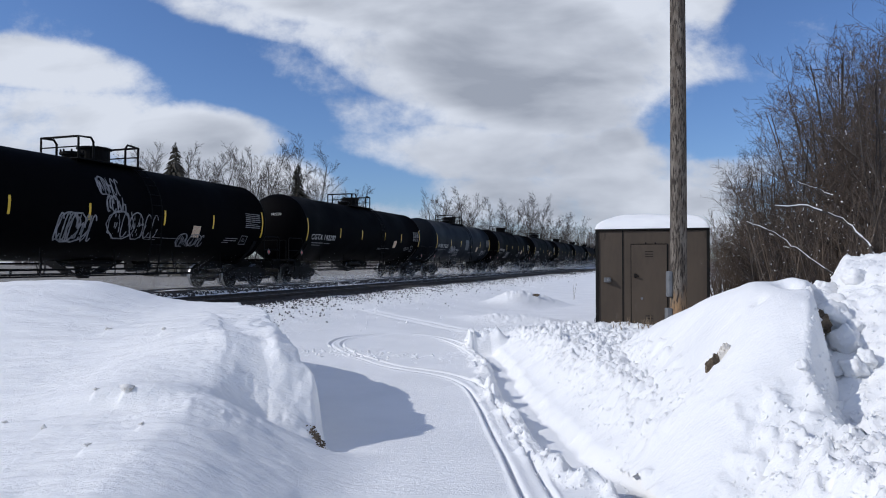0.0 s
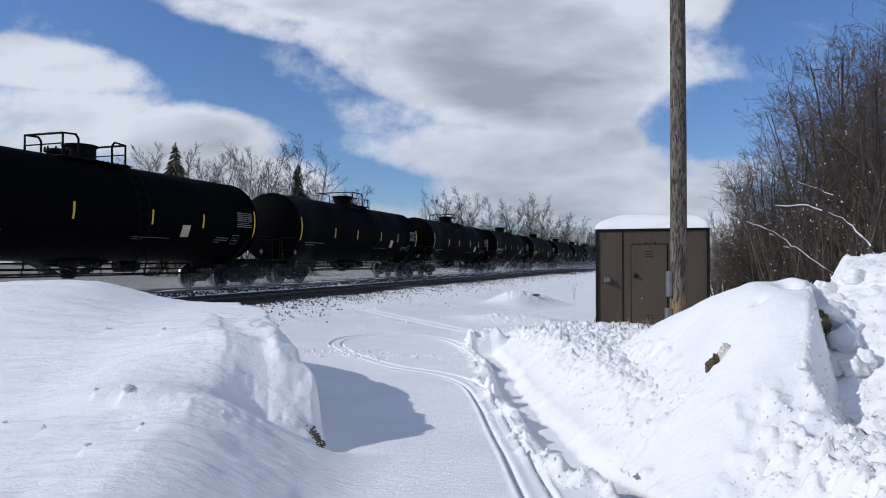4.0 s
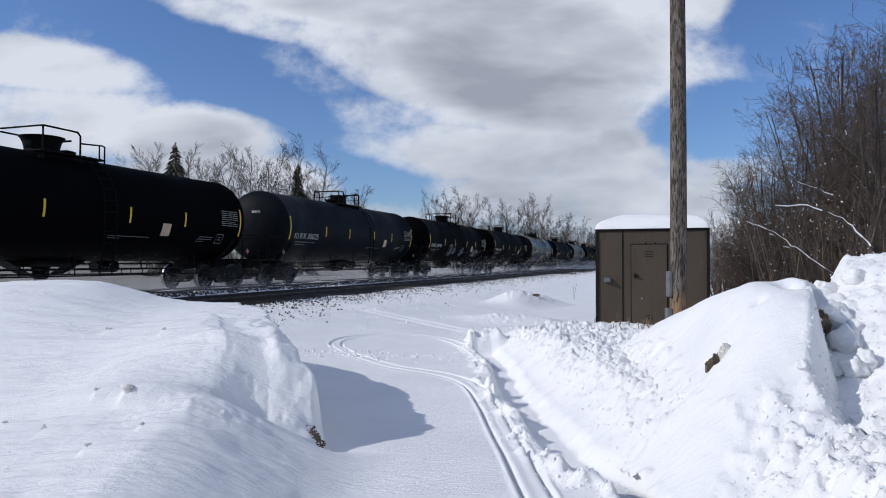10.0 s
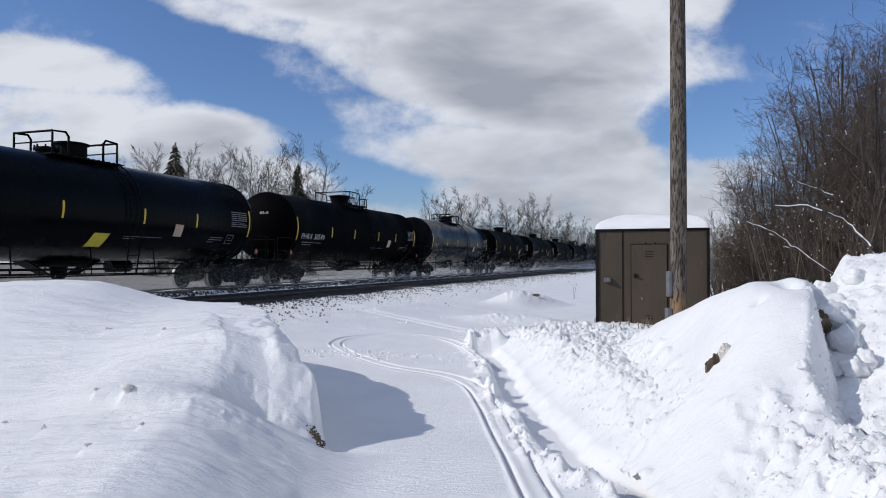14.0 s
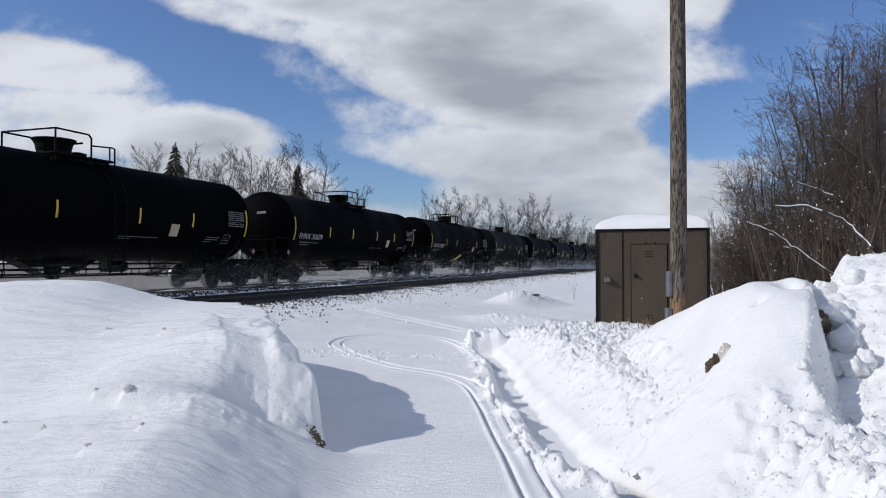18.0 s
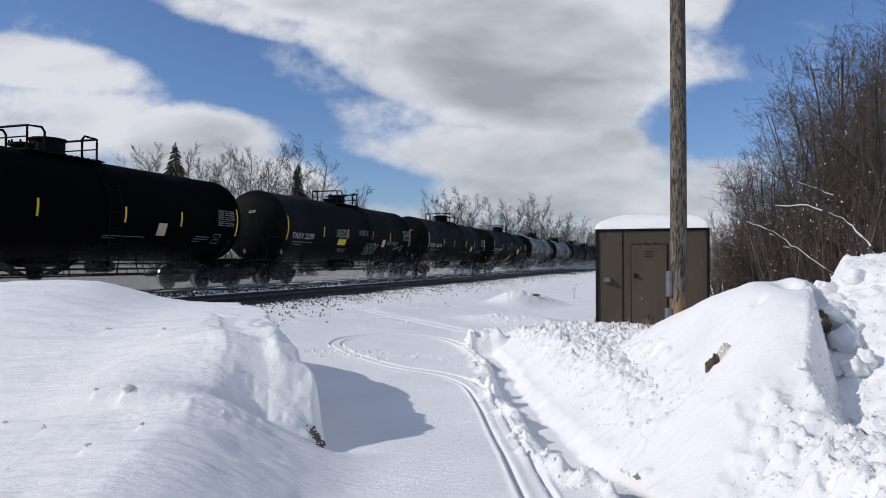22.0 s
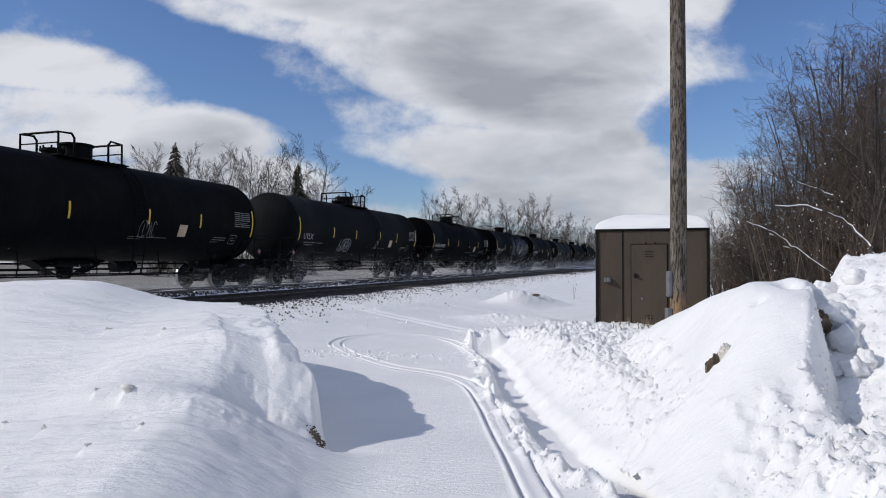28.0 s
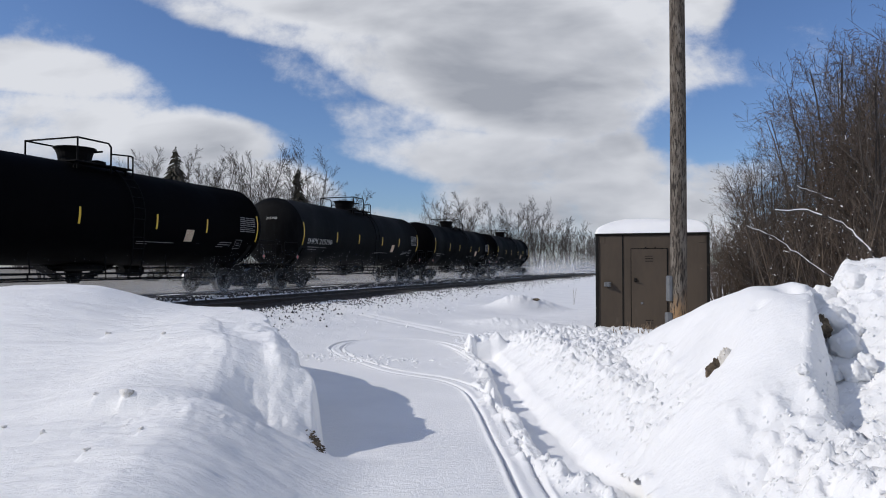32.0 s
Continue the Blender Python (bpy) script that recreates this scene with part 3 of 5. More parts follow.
# ---- the two tracks ----
def build_track(away, name, label):
    track = thing(name, on_track(0, away, 0), label, "railway track", kind="structure")
    prof = [(-0.07, -0.18), (0.07, -0.18), (0.07, -0.165), (0.012, -0.14), (0.012, -0.05), (0.037, -0.035), (0.037, -0.006), (0.03, 0.0),
            (-0.03, 0.0), (-0.037, -0.006), (-0.037, -0.035), (-0.012, -0.05), (-0.012, -0.14), (-0.07, -0.165)]
    for side in (-0.755, 0.755):
        b = Build()
        b.loft([[(side + x, y, RAIL_Z + z) for x, z in prof] for y in np.linspace(-160, 900, 40)])
        part("rail", b, RAIL, track, "dark rusty steel rail")
        b = Build()
        b.box(side - 0.028, -160, RAIL_Z - 0.004, side + 0.028, 900, RAIL_Z + 0.003)
        part("rail_head", b, RAIL_TOP, track, "polished running surface")
    b = Build()
    b.box(-1.28, -0.11, -0.18, 1.28, 0.11, 0.0, 0.012)
    me = b.mesh("sleeper", TIE)
    for k in range(110):
        part("sleeper", me, None, track, at=(0, 2 + 0.56 * k, RAIL_Z - 0.15))
    return track


build_track(NEAR_TRACK, "track_near", "empty railway track half buried in snow")
build_track(FAR_TRACK, "track_far", "railway track carrying the passing train")

def build_ballast():
    """Crushed stone showing through the snow beside the near track."""
    rng = np.random.RandomState(4)
    n = 100000
    a = np.where(rng.rand(n) < 0.66, 11.75 - np.abs(rng.randn(n)) * 0.42, 11.5 - np.abs(rng.randn(n)) * 1.3)
    s = rng.rand(n) ** 1.4 * 110 - 6
    mid = rng.rand(n)
    a = np.where(mid < 0.04, rng.uniform(13.6, 16.3, n), np.where(mid < 0.42, rng.uniform(11.75, 13.3, n), a))
    keep = a > 6.8
    a, s = a[keep], s[keep]
    X = ALONG.x * s + ASIDE.x * a
    Y = ALONG.y * s + ASIDE.y * a
    Z = lane(X, Y)
    m = len(X)
    r = (0.015 + 0.035 * rng.rand(m) ** 2) + 0.022 * (a > 10.8) + 0.02 * ((a > 11.7) & (a < 13.4))
    base = np.array([(1, 0, -0.4), (0, 1, -0.4), (-1, 0, -0.4), (0, -1, -0.4), (0, 0, 0.9)])
    co = base[None] * r[:, None, None] * (0.6 + 0.8 * rng.rand(m, 5, 1)) + np.stack([X, Y, Z + 0.2 * r], -1)[:, None]
    tri = np.array([(0, 1, 4), (1, 2, 4), (2, 3, 4), (3, 0, 4)])
    f = (tri[None] + 5 * np.arange(m)[:, None, None]).reshape(-1, 3)
    ob = new("ballast", mesh_of("ballast", co.reshape(-1, 3).tolist(), f.tolist(), STONE))
    tagged(ob, "dark crushed stone poking through snow beside the rails", "ballast", kind="stuff")


def build_field():
    """Dull winter grass beyond the railway."""
    b = Build()
    s, a = np.linspace(-120, 420, 120), np.concatenate([np.linspace(20.2, 30, 14), np.geomspace(31, 260, 16)])
    S, A = np.meshgrid(s, a)
    X, Y = ALONG.x * S + ASIDE.x * A, ALONG.y * S + ASIDE.y * A
    Z = lane(X, Y) + 0.06 + (0.62 + 0.3 * fnoise(X, Y, 0.15, 3, 4)) * sstep(A, 20.6, 26.0) + 0.05 * fnoise(X, Y, 1.5, 3, 6)
    n = len(s)
    v = np.stack([X, Y, Z], -1).reshape(-1, 3).tolist()
    f = [(j * n + i, j * n + i + 1, (j + 1) * n + i + 1, (j + 1) * n + i) for j in range(len(a) - 1) for i in range(n - 1)]
    ob = new("field", mesh_of("field", v, f, GRASS, True))
    tagged(ob, "dull beige winter grass patched with thin snow", "field", kind="structure")


def build_crust():
    """Crumbs of refrozen snow thrown out beside the near track."""
    rng = np.random.RandomState(9)
    n = 24000
    a = 11.0 - np.abs(rng.randn(n)) * 1.5
    s = 6 + rng.rand(n) ** 1.3 * 60
    X, Y = ALONG.x * s + ASIDE.x * a, ALONG.y * s + ASIDE.y * a
    r = 0.009 + 0.034 * rng.rand(n) ** 3
    base = np.array([(1, 0, -0.4), (0, 1, -0.4), (-1, 0, -0.4), (0, -1, -0.4), (0, 0, 0.75)])
    co = base[None] * r[:, None, None] * (0.5 + 1.0 * rng.rand(n, 5, 3)) + np.stack([X, Y, lane(X, Y) + 0.2 * r], -1)[:, None]
    f = (np.array([(0, 1, 4), (1, 2, 4), (2, 3, 4), (3, 0, 4)])[None] + 5 * np.arange(n)[:, None, None]).reshape(-1, 3)
    ob = new("crust_crumbs", mesh_of("crust_crumbs", co.reshape(-1, 3).tolist(), f.tolist(), SNOW))
    tagged(ob, "crumbs of refrozen white snow beside the rails", "snow crumbs", kind="stuff")


GRASS = material("winter_grass", (0.20, 0.18, 0.15), 0.95, vary=0.3, scale=0.7, second=(0.36, 0.35, 0.34), spots=(0.55, 0.75), bump=0.05, bump_scale=6)
build_ballast()
build_crust()
build_field()

# ---- the tank wagons ----
R, C = 1.55, 2.58                  # tank radius, height of its axis over the rails
HALF, HEAD, PITCH = 7.38, 0.72, 18.15
CAR_LABEL = {"black": "black tank car with yellow reflectors, passing on the rails", "slate": "slate grey tank car, passing on the rails",
             "gloss": "glossy black tank car with a sheen, passing on the rails", "grey": "dusty black tank car, passing on the rails"}


def shell_r(y):
    y = abs(y)
    return R if y <= HALF else R * math.sqrt(max(0.0, 1 - ((y - HALF) / HEAD) ** 2))


def side_x(y, z, lift=0.006):
    r = shell_r(y) + lift
    return math.sqrt(max(0.0004, r * r - (z - C) ** 2))


def wrap(verts, faces, name, mat):
    """A flat drawing (along, height) laid on the near side of the shell."""
    me = mesh_of(name, [(side_x(a, z), a, z) for a, z in verts], faces, mat)
    return me


def strip_on_side(y, z0, z1, w, name, mat, n=6, tilt=0.0):
    v, f = [], []
    for i in range(n + 1):
        z = z0 + (z1 - z0) * i / n
        o = tilt * i / n
        v += [(y - w / 2 + o, z), (y + w / 2 + o, z)]
    for i in range(n):
        f.append((2 * i, 2 * i + 1, 2 * i + 3, 2 * i + 2))
    return wrap(v, f, name, mat)


def panel_on_side(rects, name, mat):
    v, f = [], []
    for y0, z0, y1, z1 in rects:
        n = len(v)
        k = max(1, int((z1 - z0) / 0.12))
        for i in range(k + 1):
            z = z0 + (z1 - z0) * i / k
            v += [(y0, z), (y1, z)]
        f += [(n + 2 * i, n + 2 * i + 1, n + 2 * i + 3, n + 2 * i + 2) for i in range(k)]
    return wrap(v, f, name, mat)


def letters(text, size, name):
    cu = bpy.data.curves.new(name, "FONT")
    cu.body, cu.size, cu.resolution_u = text, size, 2
    ob = bpy.data.objects.new(name, cu)
    scene.collection.objects.link(ob)
    bpy.context.view_layer.update()
    me = bpy.data.meshes.new_from_object(ob.evaluated_get(bpy.context.evaluated_depsgraph_get()))
    bpy.data.objects.remove(ob)
    bpy.data.curves.remove(cu)
    return me


def letters_on_side(text, y, z, size, name, mat, wide=None):
    me = letters(text, size, name)
    bx = max((v.co.x for v in me.vertices), default=1)
    k = 1.0 if wide is None else wide / bx
    for v in me.vertices:
        a, h = y + v.co.x * k, z + v.co.y
        v.co = (side_x(a, h, 0.007), a, h)
    me.materials.clear()
    me.materials.append(mat)
    return me


def letters_on_head(text, x, z, size, name, mat):
    me = letters(text, size, name)
    for v in me.vertices:
        a, h = x + v.co.x, z + v.co.y
        t = max(0.0, 1 - (a * a + (h - C) ** 2) / (R * R))
        v.co = (a, -(HALF + HEAD * math.sqrt(t) + 0.008), h)
    me.materials.clear()
    me.materials.append(mat)
    return me


def stroke_on_side(lines, w, name, mat):
    """Brush strokes: polylines (along, height)."""
    v, f = [], []
    for line in lines:
        pts = []
        for p, q in zip(line[:-1], line[1:]):
            for t in (0, 0.5):
                pts.append((p[0] + (q[0] - p[0]) * t, p[1] + (q[1] - p[1]) * t))
        pts.append(line[-1])
        n = len(v)
        for i, p in enumerate(pts):
            a, b = pts[max(0, i - 1)], pts[min(len(pts) - 1, i + 1)]
            dx, dz = b[0] - a[0], b[1] - a[1]
            l = math.hypot(dx, dz) or 1
            v += [(p[0] - dz / l * w / 2, p[1] + dx / l * w / 2), (p[0] + dz / l * w / 2, p[1] - dx / l * w / 2)]
        f += [(n + 2 * i, n + 2 * i + 1, n + 2 * i + 3, n + 2 * i + 2) for i in range(len(pts) - 1)]
    return wrap(v, f, name, mat)


def scrawl(rng, y, z, w, h, n):
    """Unreadable looping scribble in a box."""
    lines = []
    for k in range(n):
        x = y + w * (k + 0.1) / n
        cw = w / n * 0.85
        kind = rng.random()
        if kind < 0.35:
            lines.append([(x + cw * (0.5 + 0.5 * math.cos(a)), z + h * (0.5 + 0.5 * math.sin(a))) for a in np.linspace(0.6, 0.6 + rng.uniform(4, 6.2), 10)])
        elif kind < 0.7:
            lines.append([(x + cw * rng.uniform(0, 0.2), z + h * rng.uniform(0.8, 1)), (x + cw * rng.uniform(0.2, 0.4), z), (x + cw * 0.6, z + h * rng.uniform(0.5, 1)),
                          (x + cw, z + h * rng.uniform(0, 0.2))])
        else:
            lines.append([(x, z + h * rng.uniform(0, 0.3)), (x + cw * 0.3, z + h), (x + cw * 0.35, z + h * 0.1)])
            lines.append([(x + cw * 0.3, z + h * 0.5), (x + cw * 0.9, z + h * rng.uniform(0.3, 0.8)), (x + cw, z)])
    for k in range(max(1, n // 2)):
        x, c = y + w * rng.random() * 0.8, rng.uniform(0.1, 0.25) * w
        lines.append([(x + c * math.cos(a) * (1 + 0.1 * a), z + h * (0.5 + 0.55 * math.sin(a * rng.uniform(0.9, 1.1)))) for a in np.linspace(0, rng.uniform(4, 8), 12)])
    return lines


def shell_mesh():
    b = Build()
    prof = [(-HALF - HEAD, 0.02)]
    for k in range(1, 8):
        a = math.pi / 2 * k / 8
        prof.append((-HALF - HEAD * math.cos(a), R * math.sin(a)))
    prof += [(-HALF - 0.02, R), (-HALF, R + 0.012), (-HALF + 0.06, R + 0.012), (-HALF + 0.07, R)]
    prof += [(y, R) for y in (-4.9, -4.88, -2.45, 0, 2.45, 4.88, 4.9)]
    prof += [(-y, r) for y, r in prof[::-1] if y < -5]
    b.lathe(prof, "y", 56, (0, 0, C))
    return b.mesh("tank", TANK_BLACK, True)


def wheelset_mesh():
    b = Build()
    b.lathe([(-0.95, 0.07), (-0.62, 0.085), (0.62, 0.085), (0.95, 0.07)], "x", 10)
    for s in (-1, 1):
        o = 0.755 * s
        prof = [(-0.09, 0.02), (-0.09, 0.12), (-0.03, 0.15), (-0.02, 0.34), (-0.07, 0.37), (-0.07, 0.455), (0.035, 0.46), (0.04, 0.485), (0.07, 0.48), (0.07, 0.37), (0.02, 0.34), (0.01, 0.15), (0.07, 0.12), (0.07, 0.02)]
        b.lathe([(o - s * h, r) for h, r in (prof if s > 0 else prof)], "x", 28)
        for k in range(6):
            a = k * math.pi / 3
            b.box(o - 0.05, 0.24 * math.cos(a) - 0.05, 0.24 * math.sin(a) - 0.05, o + 0.05, 0.24 * math.cos(a) + 0.05, 0.24 * math.sin(a) + 0.05)
    me = b.mesh("wheelset", WHEEL)
    me.materials.append(TREAD)
    for p in me.polygons:
        r = math.hypot(p.center.y, p.center.z)
        if r > 0.44 and abs(p.normal.x) < 0.5:
            p.material_index = 1
    return me


def sideframe_mesh(x):
    """Cast side frame: bowed top and bottom members, bearing boxes, spring nest."""
    b = Build()
    out = [(-1.18, 0.50), (-1.18, 0.62), (-0.98, 0.68), (-0.45, 0.80), (0.45, 0.80), (0.98, 0.68), (1.18, 0.62), (1.18, 0.50), (0.95, 0.44), (0.70, 0.42), (0.48, 0.22), (-0.48, 0.22), (-0.70, 0.42), (-0.95, 0.44)]
    b.loft([[(x - 0.08, y, z) for y, z in out], [(x + 0.08, y, z) for y, z in out]])
    for y in (-0.89, 0.89):
        b.lathe([(x - 0.02, 0.15), (x + 0.13, 0.14), (x + 0.16, 0.10), (x + 0.16, 0.02)], "x", 12, (0, y, 0.46))
    for y in (-0.2, 0, 0.2):
        b.lathe([(0.26, 0.075), (0.33, 0.085), (0.40, 0.075), (0.47, 0.085), (0.54, 0.075), (0.6, 0.08)], "z", 10, (x + 0.05, y, 0))
    return b.mesh("side_frame", TRUCK)


MESHES = {}


def build_car(style):
    """One tank car on its trucks; style F: flared dome and boxed railing, P: straight dome and two hoops."""
    car = thing("tank_car", None, "", "tank car", "cars of the passing train")
    if "tank" not in MESHES:
        MESHES["tank"], MESHES["wheelset"] = shell_mesh(), wheelset_mesh()
        MESHES["side_frame"], MESHES["side_frame_far"] = sideframe_mesh(1.0), sideframe_mesh(-1.0)
    part("tank", MESHES["tank"], None, car)
    # saddle, stub sills, end platforms
    for s in (-1, 1):
        b = Build()
        b.box(-0.22, min(s * 5.6, s * 8.75), 0.74, 0.22, max(s * 5.6, s * 8.75), 1.10, 0.03)
        part("stub_sill", b, IRON, car)
        b = Build()
        y = s * 6.95
        ring = []
        for a in np.linspace(-62, 62, 17):
            r = radians(a)
            ring.append((math.sin(r) * (R + 0.035), C - math.cos(r) * (R + 0.035)))
        b.loft([[(px, y - 0.11, pz) for px, pz in ring] + [(0.6, y - 0.11, 0.92), (-0.6, y - 0.11, 0.92)],
                [(px, y + 0.11, pz) for px, pz in ring] + [(0.6, y + 0.11, 0.92), (-0.6, y + 0.11, 0.92)]])
        part("body_bolster", b, IRON, car)
        b = Build()
        deck = [(-1.45, 1.06), (-1.45, 1.11)]
        for k in range(-6, 7):
            deck += [(k * 0.22 - 0.025, 1.11), (k * 0.22 - 0.015, 1.13), (k * 0.22 + 0.015, 1.13), (k * 0.22 + 0.025, 1.11)]
        deck += [(1.45, 1.11), (1.45, 1.06)]
        b.loft([[(px, s * 8.45 + e, pz) for px, pz in deck] for e in (-0.32, 0.32)])
        part("end_platform", b, IRON, car)
        b = Build()
        b.box(-0.11, min(s * 8.7, s * 8.95), 0.78, 0.11, max(s * 8.7, s * 8.95), 1.02, 0.03)
        b.box(-0.16, min(s * 8.93, s * 9.08), 0.74, 0.13, max(s * 8.93, s * 9.08), 1.05, 0.05)
        part("coupler", b, TRUCK, car)
        b = Build()
        b.tube([(0.22 * 1.2, s * 8.7, 0.85), (0.3, s * 8.95, 0.55), (0.2, s * 9.07, 0.5)], 0.025)
        part("air_hose", b, IRON, car)
        for x in (-1.42, 1.42):
            b = Build()
            top = 2.05
            b.tube([(x, s * 7.55, 1.05), (x, s * 7.55, top - 0.08), (x, s * 7.62, top), (x, s * 8.62, top), (x, s * 8.7, top - 0.08), (x, s * 8.7, 0.55)], 0.02)
            b.tube([(x, s * 8.2, 0.55), (x, s * 8.2, 1.1)], 0.02)
            for z in (0.56, 0.82):
                b.tube([(x, s * 8.2, z), (x, s * 8.7, z)], 0.018)
            b.tube([(x, s * 7.6, 1.5), (x, s * 8.7, 1.5)], 0.016)
            part("end_handrail", b, IRON, car)
        b = Build()
        d = 0.13
        b.loft([[(1.50, s * 7.75 - d, 1.42), (1.50, s * 7.75, 1.42 - d), (1.50, s * 7.75 + d, 1.42), (1.50, s * 7.75, 1.42 + d)],
                [(1.515, s * 7.75 - d, 1.42), (1.515, s * 7.75, 1.42 - d), (1.515, s * 7.75 + d, 1.42), (1.515, s * 7.75, 1.42 + d)]])
        board = part("hazard_placard", b, PALE, car, "pale diamond placard")
        b = Build()
        d = 0.085
        b.loft([[(1.516, s * 7.75 - d, 1.42), (1.516, s * 7.75, 1.42 - d), (1.516, s * 7.75 + d, 1.42), (1.516, s * 7.75, 1.42 + d)],
                [(1.519, s * 7.75 - d, 1.42), (1.519, s * 7.75, 1.42 - d), (1.519, s * 7.75 + d, 1.42), (1.519, s * 7.75, 1.42 + d)]])
        part("diamond", b, PLACARD_RED, board, "red diamond")
        b = Build()
        b.tube([(-1.3, s * 8.72, 1.1), (-1.3, s * 8.72, 1.95), (1.3, s * 8.72, 1.95), (1.3, s * 8.72, 1.1)], 0.02)
        part("crossover_rail", b, IRON, car)
        # one truck with two wheelsets
        truck = new("truck")
        truck.parent = car
        truck.location = (0, s * 7.0, 0)
        part("side_frame", MESHES["side_frame"], None, truck)
        part("side_frame", MESHES["side_frame_far"], None, truck)
        b = Build()
        b.box(-1.1, -0.2, 0.42, 1.1, 0.2, 0.72, 0.04)
        part("bolster", b, TRUCK, truck)
        for y in (-0.89, 0.89):
            part("wheelset", MESHES["wheelset"], None, truck, at=(0, y, 0.457))
    # gear below the tank
    for x in (-1.05, 1.05):
        b = Build()
        for z in (0.60, 0.78):
            b.tube([(x, -5.4, z), (x, 5.4, z)], 0.022)
        for y in np.linspace(-5.3, 5.3, 13):
            b.tube([(x, y, 0.58), (x, y, 0.80)], 0.016)
        for y in (-5.2, -2.6, 0.0, 2.6, 5.2):
            b.tube([(x, y, 0.78), (x * 0.95, y, C - math.sqrt(R * R - x * x * 0.9))], 0.02)
        part("side_rail", b, IRON, car)
    b = Build()
    b.lathe([(0.50, 0.16), (0.56, 0.2), (0.72, 0.22), (1.06, 0.30)], "z", 14, (0, -0.2, 0))
    b.box(-0.5, -0.95, 0.86, 0.5, 0.55, 1.06, 0.08)
    part("outlet_valve", b, IRON, car)
    b = Build()
    b.loft([[(-0.28, -1.5, 1.02), (0.28, -1.5, 1.02), (0.28, -1.5, 1.06), (-0.28, -1.5, 1.06)], [(-0.22, -0.7, 0.62), (0.22, -0.7, 0.62), (0.22, -0.7, 0.66), (-0.22, -0.7, 0.66)],
            [(-0.22, 0.3, 0.62), (0.22, 0.3, 0.62), (0.22, 0.3, 0.66), (-0.22, 0.3, 0.66)], [(-0.28, 1.1, 1.02), (0.28, 1.1, 1.02), (0.28, 1.1, 1.06), (-0.28, 1.1, 1.06)]])
    part("skid_plate", b, IRON, car)
    b = Build()
    b.lathe([(2.2, 0.02), (2.2, 0.2), (3.1, 0.2), (3.1, 0.02)], "y", 14, (-0.5, 0, 0.86))
    part("air_reservoir", b, IRON, car)
    b = Build()
    b.tube([(0.35, -5.9, 0.62), (0.35, -2.0, 0.66), (-0.1, 1.5, 0.62), (-0.1, 5.9, 0.6)], 0.022)
    b.tube([(-0.6, -6.0, 0.95), (-0.6, 6.0, 0.95)], 0.03)
    part("brake_rod", b, IRON, car)
    # fittings on top
    top = C + R
    b = Build()
    if style == "F":
        b.lathe([(top - 0.1, 0.46), (top + 0.12, 0.46), (top + 0.30, 0.50), (top + 0.42, 0.56), (top + 0.44, 0.60), (top + 0.47, 0.60), (top + 0.48, 0.54), (top + 0.52, 0.2), (top + 0.525, 0.02)], "z", 24, (0, -0.2, 0))
        lo, hi, end = -1.05, 0.2, 1.0
    else:
        b.lathe([(top - 0.1, 0.45), (top + 0.40, 0.45), (top + 0.40, 0.52), (top + 0.44, 0.52), (top + 0.46, 0.47), (top + 0.50, 0.2), (top + 0.505, 0.02)], "z", 24, (0, 0.2, 0))
        lo, hi, end = -1.1, 1.28, 1.4
    part("dome", b, IRON, car, smooth=False)
    b = Build()
    if style == "F":
        b.lathe([(top - 0.1, 0.2), (top + 0.1, 0.2), (top + 0.1, 0.26), (top + 0.16, 0.26), (top + 0.2, 0.1), (top + 0.2, 0.02)], "z", 14, (0.1, 0.55, 0))
        part("lid_latch", Build().tube([(0.5, 0.05, top + 0.36), (0.75, 0.12, top + 0.38)], 0.03), IRON, car)
    else:
        b.lathe([(top - 0.1, 0.28), (top + 0.10, 0.28), (top + 0.10, 0.34), (top + 0.17, 0.34), (top + 0.2, 0.2), (top + 0.24, 0.02)], "z", 16, (0.05, -0.7, 0))
        for k in range(8):
            a = k * math.pi / 4
            b.tube([(0.05 + 0.3 * math.cos(a), -0.7 + 0.3 * math.sin(a), top + 0.08), (0.05 + 0.3 * math.cos(a), -0.7 + 0.3 * math.sin(a), top + 0.25)], 0.025)
    part("valve", b, IRON, car)
    for x in ((-0.85, 0.85) if style == "F" else (-0.62, 0.62)):
        b = Build()
        b.box(x - 0.20, lo - 0.1, top - 0.10, x + 0.20, end + 0.1, top - 0.06, 0.01)
        for y in np.arange(lo, end, 0.2):
            b.box(x - 0.20, y - 0.015, top - 0.062, x + 0.20, y + 0.015, top - 0.04)
        b.box(x - 0.03, lo, top - 0.5, x + 0.03, lo + 0.05, top - 0.08)
        b.box(x - 0.03, end - 0.05, top - 0.5, x + 0.03, end, top - 0.08)
        part("walkway", b, IRON, car)
    rail_z = 4.74
    w = 1.0 if style == "F" else 0.72
    if style == "F":
        b = Build()
        b.tube([(w, hi, top - 0.3), (w, hi, rail_z - 0.1), (w, hi - 0.1, rail_z), (w, lo, rail_z), (-w, lo, rail_z), (-w, hi - 0.1, rail_z), (-w, hi, rail_z - 0.1), (-w, hi, top - 0.3)], 0.028, 8)
        for x in (-w, w):
            b.tube([(x, lo, rail_z), (x, lo, top - 0.3)], 0.026)
        part("top_railing", b, IRON, car)
        for x in (-w, w):
            b = Build()
            b.tube([(x, hi, top + 0.3), (x, end, top + 0.36), (x, end + 0.1, top + 0.34), (x, end + 0.1, top - 0.4)], 0.026)
            b.tube([(x, end - 0.1, top + 0.34), (x, end - 0.1, top - 0.05)], 0.022)
            part("ladder_rail", b, IRON, car)
    else:
